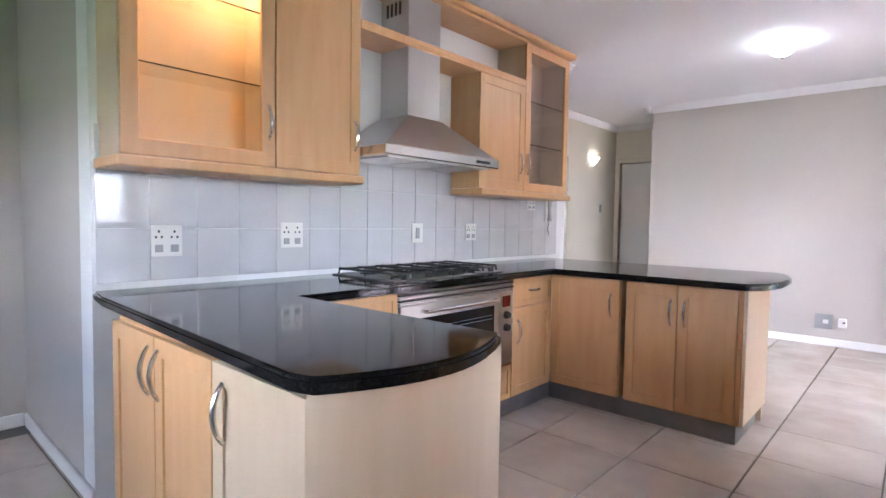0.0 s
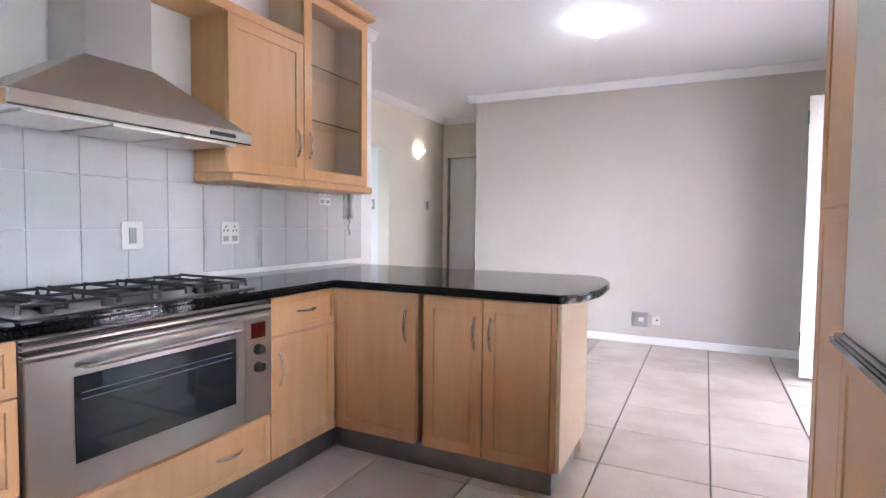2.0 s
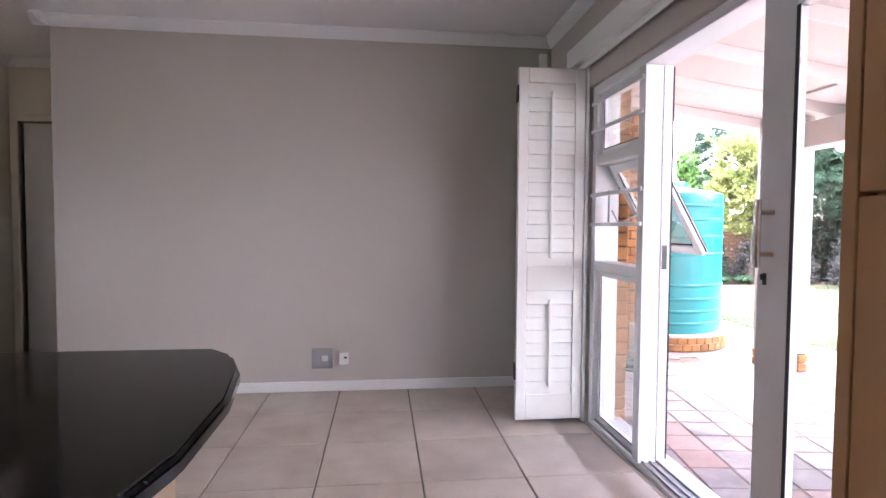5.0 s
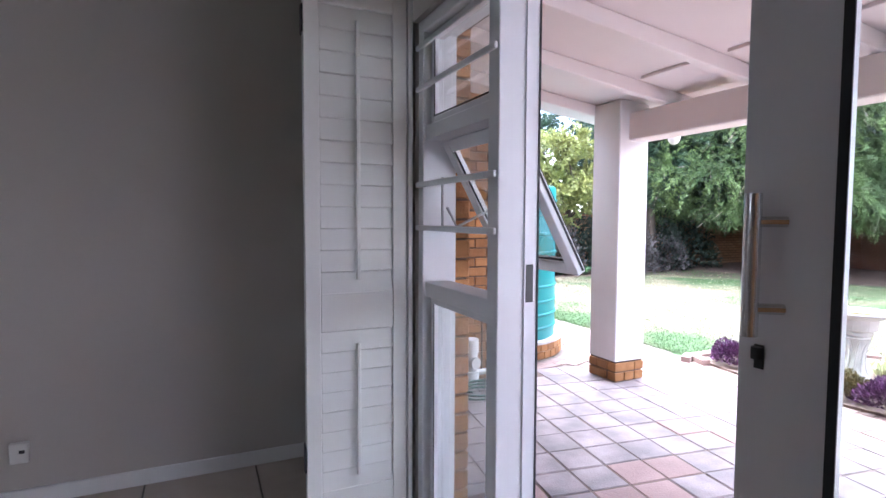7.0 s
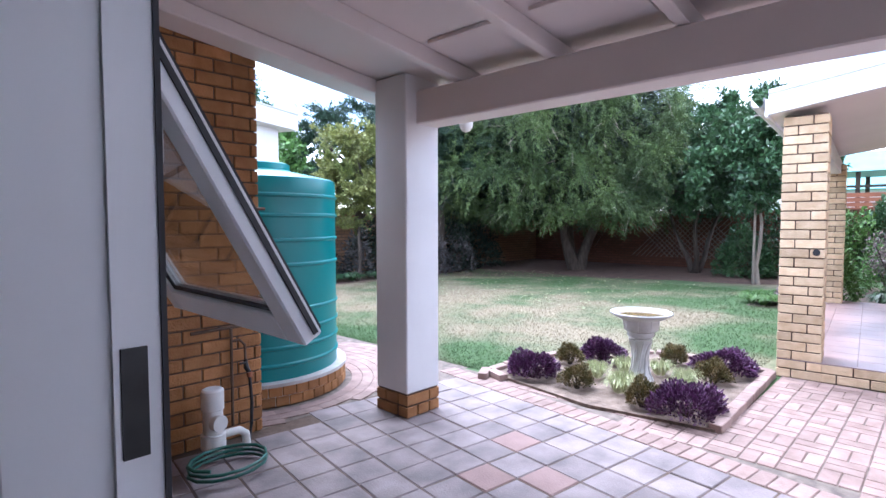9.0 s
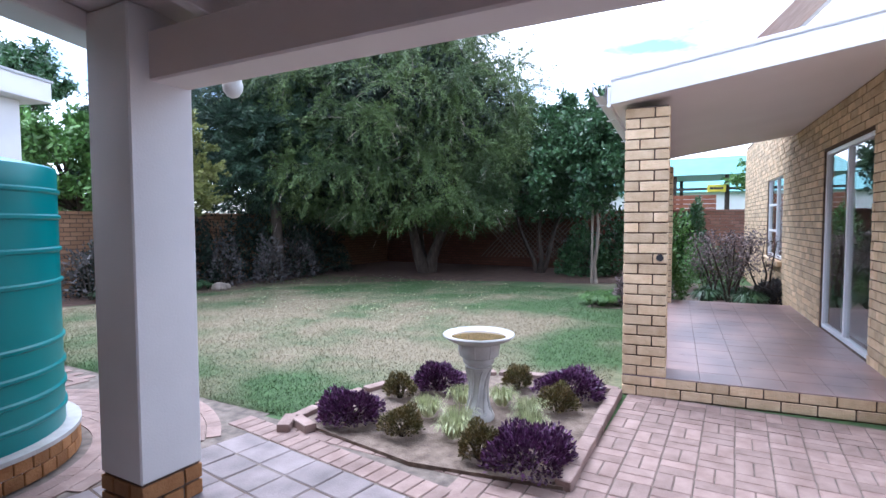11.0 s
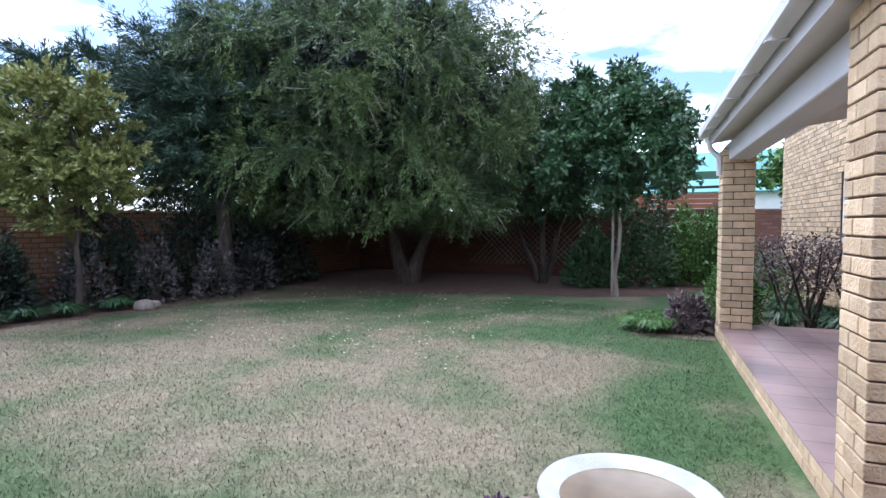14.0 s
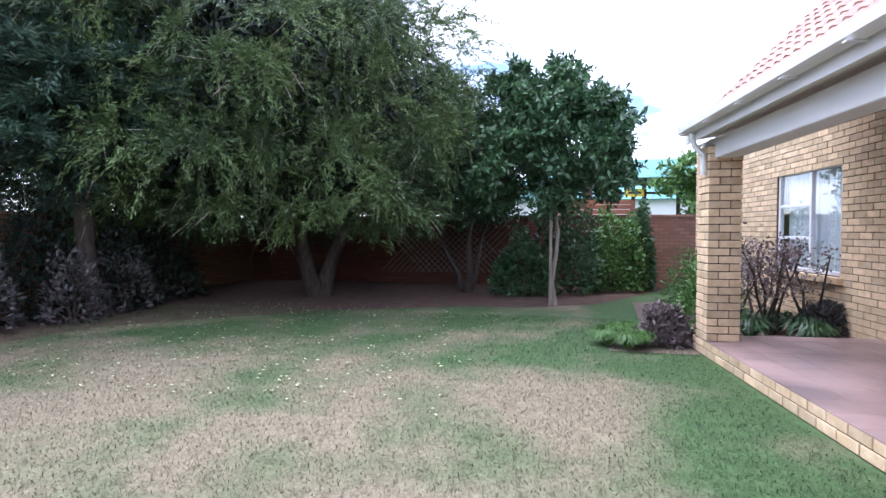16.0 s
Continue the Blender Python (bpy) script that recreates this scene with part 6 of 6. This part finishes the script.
def shrub(label, x, y, r, h, n, leaf, material, seed, mode="random", z=0.0, name="shrub", group="garden shrubs", stem=BARK, flat=1.0):
    """A low bush: short stems and leaves over a lumpy mound."""
    rs = np.random.RandomState(seed)
    t = thing(name, label, "plant" if name != "shrub" else "shrub", group, at=(x, y, z))
    g = Geo()
    for k in range(7):
        a = 2 * math.pi * k / 7 + seed
        g.tube([(0.05 * r * math.cos(a), 0.05 * r * math.sin(a), -0.02), (0.3 * r * math.cos(a), 0.3 * r * math.sin(a), 0.45 * h), (0.62 * r * math.cos(a), 0.62 * r * math.sin(a), 0.8 * h)], [0.012, 0.008, 0.004], 5)
    part("stem", g, stem, t)
    d = ball_points(rs, n)
    d[:, 2] = np.abs(d[:, 2])
    rad = (0.55 + 0.5 * rs.rand(n, 1) ** 0.5) * (1 + 0.15 * np.sin(5 * d[:, :1] + seed) + 0.12 * np.sin(6 * d[:, 1:2] + 2 * seed))
    pos = d * rad * np.array([r, r, h]) + np.array([0, 0, 0.04])
    way = d * (1.2 if mode == "up" else 0.6) + rs.normal(size=(n, 3)) * 0.5 + np.array([0, 0, 0.5 if mode == "up" else 0.15])
    crown_part(leaf_mesh("foliage", pos, way, rs.normal(size=(n, 3)), leaf[0] * (0.6 + 0.8 * rs.rand(n)), leaf[1] * (0.7 + 0.6 * rs.rand(n)), material), t, "foliage")
    return t


def tuft(label, x, y, r, h, n, width, material, seed, z=0.0, name="grass_tuft", group="bed plants"):
    """A tuft of arching blades from one foot."""
    rs = np.random.RandomState(seed)
    t = thing(name, label, "plant", group, at=(x, y, z))
    a, s = rs.rand(n) * 2 * math.pi, 0.35 + 0.65 * rs.rand(n)
    b0 = np.stack([0.04 * np.cos(a), 0.04 * np.sin(a), np.zeros(n)], 1)
    p1 = b0 + np.stack([0.45 * r * s * np.cos(a), 0.45 * r * s * np.sin(a), h * (0.65 + 0.35 * rs.rand(n))], 1)
    p2 = np.stack([r * s * np.cos(a), r * s * np.sin(a), h * (0.30 + 0.5 * rs.rand(n))], 1)
    base, way = np.concatenate([b0, p1]), np.concatenate([p1 - b0, p2 - p1])
    L = np.linalg.norm(way, axis=1)
    side = np.concatenate([np.stack([-np.sin(a), np.cos(a), 0 * a], 1)] * 2)
    crown_part(leaf_mesh("foliage", base, way, side, L * 1.08, width, material), t, "foliage")
    return t


# bed plants round the bird bath
for i, (x, y, r) in enumerate([(5.0, 7.72, 0.22), (5.94, 7.51, 0.20), (6.31, 6.46, 0.25), (4.95, 6.34, 0.24)]):
    shrub("low purple-leaved bush in the bed", x, y, r, 0.165, 3800, (0.032, 0.016), LEAF_PURPLE, 40 + i, z=0.02, name="purple_bush", group="bed plants", mode="up")
for i, (x, y, r) in enumerate([(5.62, 7.70, 0.12), (4.97, 7.25, 0.125), (6.28, 6.93, 0.11), (4.91, 6.66, 0.12), (5.91, 6.45, 0.13)]):
    shrub("small clipped olive-red bush in the bed", x, y, r, 0.15, 3000, (0.022, 0.010), LEAF_OLIVE, 60 + i, z=0.02, name="clipped_bush", group="bed plants", mode="up")
for i, (x, y) in enumerate([(5.36, 7.28), (5.10, 6.93), (5.72, 7.18), (5.84, 6.89), (5.68, 6.61), (5.28, 6.98), (5.44, 6.52)]):
    tuft("pale variegated grass tuft in the bed", x, y, 0.17, 0.15, 230, 0.006, LEAF_PALE, 80 + i, 0.02)
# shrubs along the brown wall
# The last two are not mauve: border shade is put into their leaf colour.
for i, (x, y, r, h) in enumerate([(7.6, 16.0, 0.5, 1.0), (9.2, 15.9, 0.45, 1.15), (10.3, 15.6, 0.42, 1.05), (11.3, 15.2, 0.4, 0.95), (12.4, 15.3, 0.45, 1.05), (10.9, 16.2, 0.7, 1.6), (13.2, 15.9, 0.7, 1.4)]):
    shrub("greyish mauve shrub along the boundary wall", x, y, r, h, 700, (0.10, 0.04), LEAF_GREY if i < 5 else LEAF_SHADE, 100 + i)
for i, (x, y) in enumerate([(8.3, 15.7), (8.8, 15.6), (9.5, 15.5), (7.7, 15.6)]):
    tuft("dark strappy ground cover by the wall", x, y, 0.4, 0.22, 260, 0.025, LEAF_GREEN, 120 + i, name="ground_cover", group="ground cover")
for i, (x, y, s) in enumerate([(9.75, 15.1, 0.16), (10.0, 15.2, 0.11)]):
    rock = Geo().lathe([(0.02, -0.05), (s, 0.0), (s * 1.1, s * 0.4), (s * 0.8, s * 0.9), (s * 0.2, s * 1.05)], (x, y, 0), 9)
    solid("rock", rock, BARK_PALE, "grey boulder at the edge of the lawn", "rock", bevel=0.02)
# Dark filling for the border: its shade is put into the leaf colour.
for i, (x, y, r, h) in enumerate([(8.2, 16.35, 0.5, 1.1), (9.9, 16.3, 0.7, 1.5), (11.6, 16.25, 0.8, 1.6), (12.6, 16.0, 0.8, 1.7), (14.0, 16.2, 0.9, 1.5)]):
    shrub("dense shrub before the brown wall, shade put into its colour", x, y, r, h, 2600, (0.11, 0.045), LEAF_SHADE, 220 + i)
# ivy on the back wall, shrubs by the porch
for i, (x, y, r, h) in enumerate([(16.9, 7.9, 0.7, 1.75), (17.6, 6.9, 0.6, 1.6), (16.4, 8.9, 0.6, 1.2), (17.9, 6.3, 0.35, 1.9)]):
    shrub("leafy green creeper against the back wall", x, y, r, h, 3200, (0.10, 0.06), LEAF_GREEN if i != 1 else LEAF_BRIGHT, 140 + i)
WV = [(5.0, 0.32, 0.26, 0.40, "mauve"), (5.1, -0.22, 0.30, 1.05, "green"), (5.7, -1.9, 0.25, 0.4, "grey"), (7.6, -1.0, 0.6, 0.9, "green")]
for i, (u, v, r, h, k) in enumerate(WV):
    p = WING @ Vector((u, v, 0))
    shrub("mixed shrub in the border beyond the porch", p.x, p.y, r, h, 2200, (0.08, 0.03), {"grey": LEAF_GREY, "mauve": LEAF_MAUVE, "green": LEAF_BRIGHT}[k], 160 + i)
for i, (u, v) in enumerate([(4.75, 0.75), (4.95, 0.95), (5.2, 0.8), (5.0, 0.55), (5.35, 0.6), (5.25, -1.5), (5.6, -1.6), (6.1, -1.5), (6.5, -1.1), (5.5, -0.9)]):
    p = WING @ Vector((u, v, 0))
    tuft("leafy green clump at the edge of the lawn", p.x, p.y, 0.30 if i < 5 else 0.34, 0.22 if i < 5 else 0.3, 520 if i < 5 else 240, 0.012 if i < 5 else 0.03, LEAF_BRIGHT if i < 5 else LEAF_GREEN, 180 + i, name="leafy_clump", group="border plants")


def bare_shrub(u, v, h, seed, stems, n, spread):
    """A shrub of bare bent stems with leaves at their tips."""
    rs = np.random.RandomState(seed)
    p = WING @ Vector((u, v, 0))
    t = thing("leggy_shrub", "leggy pruned shrub with bare bent stems", "shrub", "border plants", at=tuple(p))
    g, tips = Geo(), []
    for k in range(stems):
        a = 2 * math.pi * k / stems + seed
        q = [np.array([0.04 * math.cos(a), 0.04 * math.sin(a), -0.03])]
        for s in range(4):
            q.append(q[-1] + np.array([0.09 * math.cos(a) + rs.normal() * 0.04, 0.09 * math.sin(a) + rs.normal() * 0.04, h / 4]))
        g.tube(q, [0.024, 0.02, 0.016, 0.012, 0.008], 7)
        tips += [q[-1], q[-2] + np.array([0.05, 0.02, 0.05]), q[-2] * 0.5 + q[-3] * 0.5 + rs.normal(size=3) * 0.08]
    part("stem", g, BARK, t, smooth=True)
    tips = np.array(tips)
    ci = rs.randint(0, len(tips), n)
    pos = tips[ci] + rs.normal(size=(n, 3)) * spread
    crown_part(leaf_mesh("foliage", pos, rs.normal(size=(n, 3)) + np.array([0, 0, 0.5]), rs.normal(size=(n, 3)), 0.055, 0.026, LEAF_MAUVE), t, "foliage")


bare_shrub(5.88, -1.30, 1.15, 3, 5, 1500, 0.095)
bare_shrub(5.98, -1.84, 1.1, 5, 4, 420, 0.06)
bare_shrub(6.35, -1.15, 1.1, 7, 5, 1300, 0.095)

# bare earth under the trees and soil of the borders
def patch(name, poly, z, material, label):
    structure(name, Geo().add([(x, y, z) for x, y in poly], [tuple(range(len(poly)))]), material, label, "soil")


patch("ground_earth", [(11.2, 14.6), (12.4, 13.2), (13.6, 11.6), (14.3, 9.9), (14.5, 8.6), (15.2, 7.4), (16.0, 6.9), (18.4, 5.6), (18.4, 16.7), (6.4, 16.7), (6.9, 15.6), (9.2, 15.0)], -0.004, DIRT, "bare shaded earth under the trees")
patch("ground_border", [tuple((WING @ Vector((u, v, 0)))[:2]) for u, v in [(4.86, -2.0), (9.0, -2.0), (9.0, -0.2), (6.0, 0.3), (5.4, 0.9), (4.6, 1.0), (4.5, 0.02), (4.86, 0.0)]], -0.003, SOIL, "planted border beyond the porch")


def turf():
    """Short blades over the lawn, and fallen leaves."""
    rs = np.random.RandomState(77)
    n = 260000
    x, y = 4.9 + 8.6 * rs.rand(n) ** 1.4, 6.3 + 9.0 * rs.rand(n)
    keep = ~((x < 6.8) & (y < np.minimum(8.15, 8.2 - 0.69 * (x - 5.35)))) & (y > 6.15 + (x - 6.66) * 0.089 + 0.05)
    x, y = x[keep], y[keep]
    n = len(x)
    base = np.stack([x, y, np.full(n, -0.011)], 1)
    way = rs.normal(size=(n, 3))
    way[:, 2] = 0.25 + 0.5 * np.abs(way[:, 2])
    flat = np.cross(way, np.array([0, 0, 1.0])) + rs.normal(size=(n, 3)) * 0.25
    ob = new("grass", leaf_mesh("grass", base, way, flat, 0.022 + 0.024 * rs.rand(n), 0.0055, BLADE))
    tagged(ob, "short patchy lawn grass", "grass", "", "stuff")
    n = 700
    x, y = 8.6 + 5.4 * rs.rand(n), 9.0 + 5.5 * rs.rand(n)
    base = np.stack([x, y, np.full(n, 0.006)], 1)
    way = rs.normal(size=(n, 3)) * np.array([1, 1, 0.15])
    side = np.cross(way, np.array([0, 0, 1.0]) + rs.normal(size=(n, 3)) * 0.2)
    ob = new("fallen_leaves", leaf_mesh("fallen_leaves", base, way, side, 0.045, 0.028, LEAF_PALE))
    tagged(ob, "pale yellow leaves fallen on the lawn", "leaves", "", "stuff")


turf()
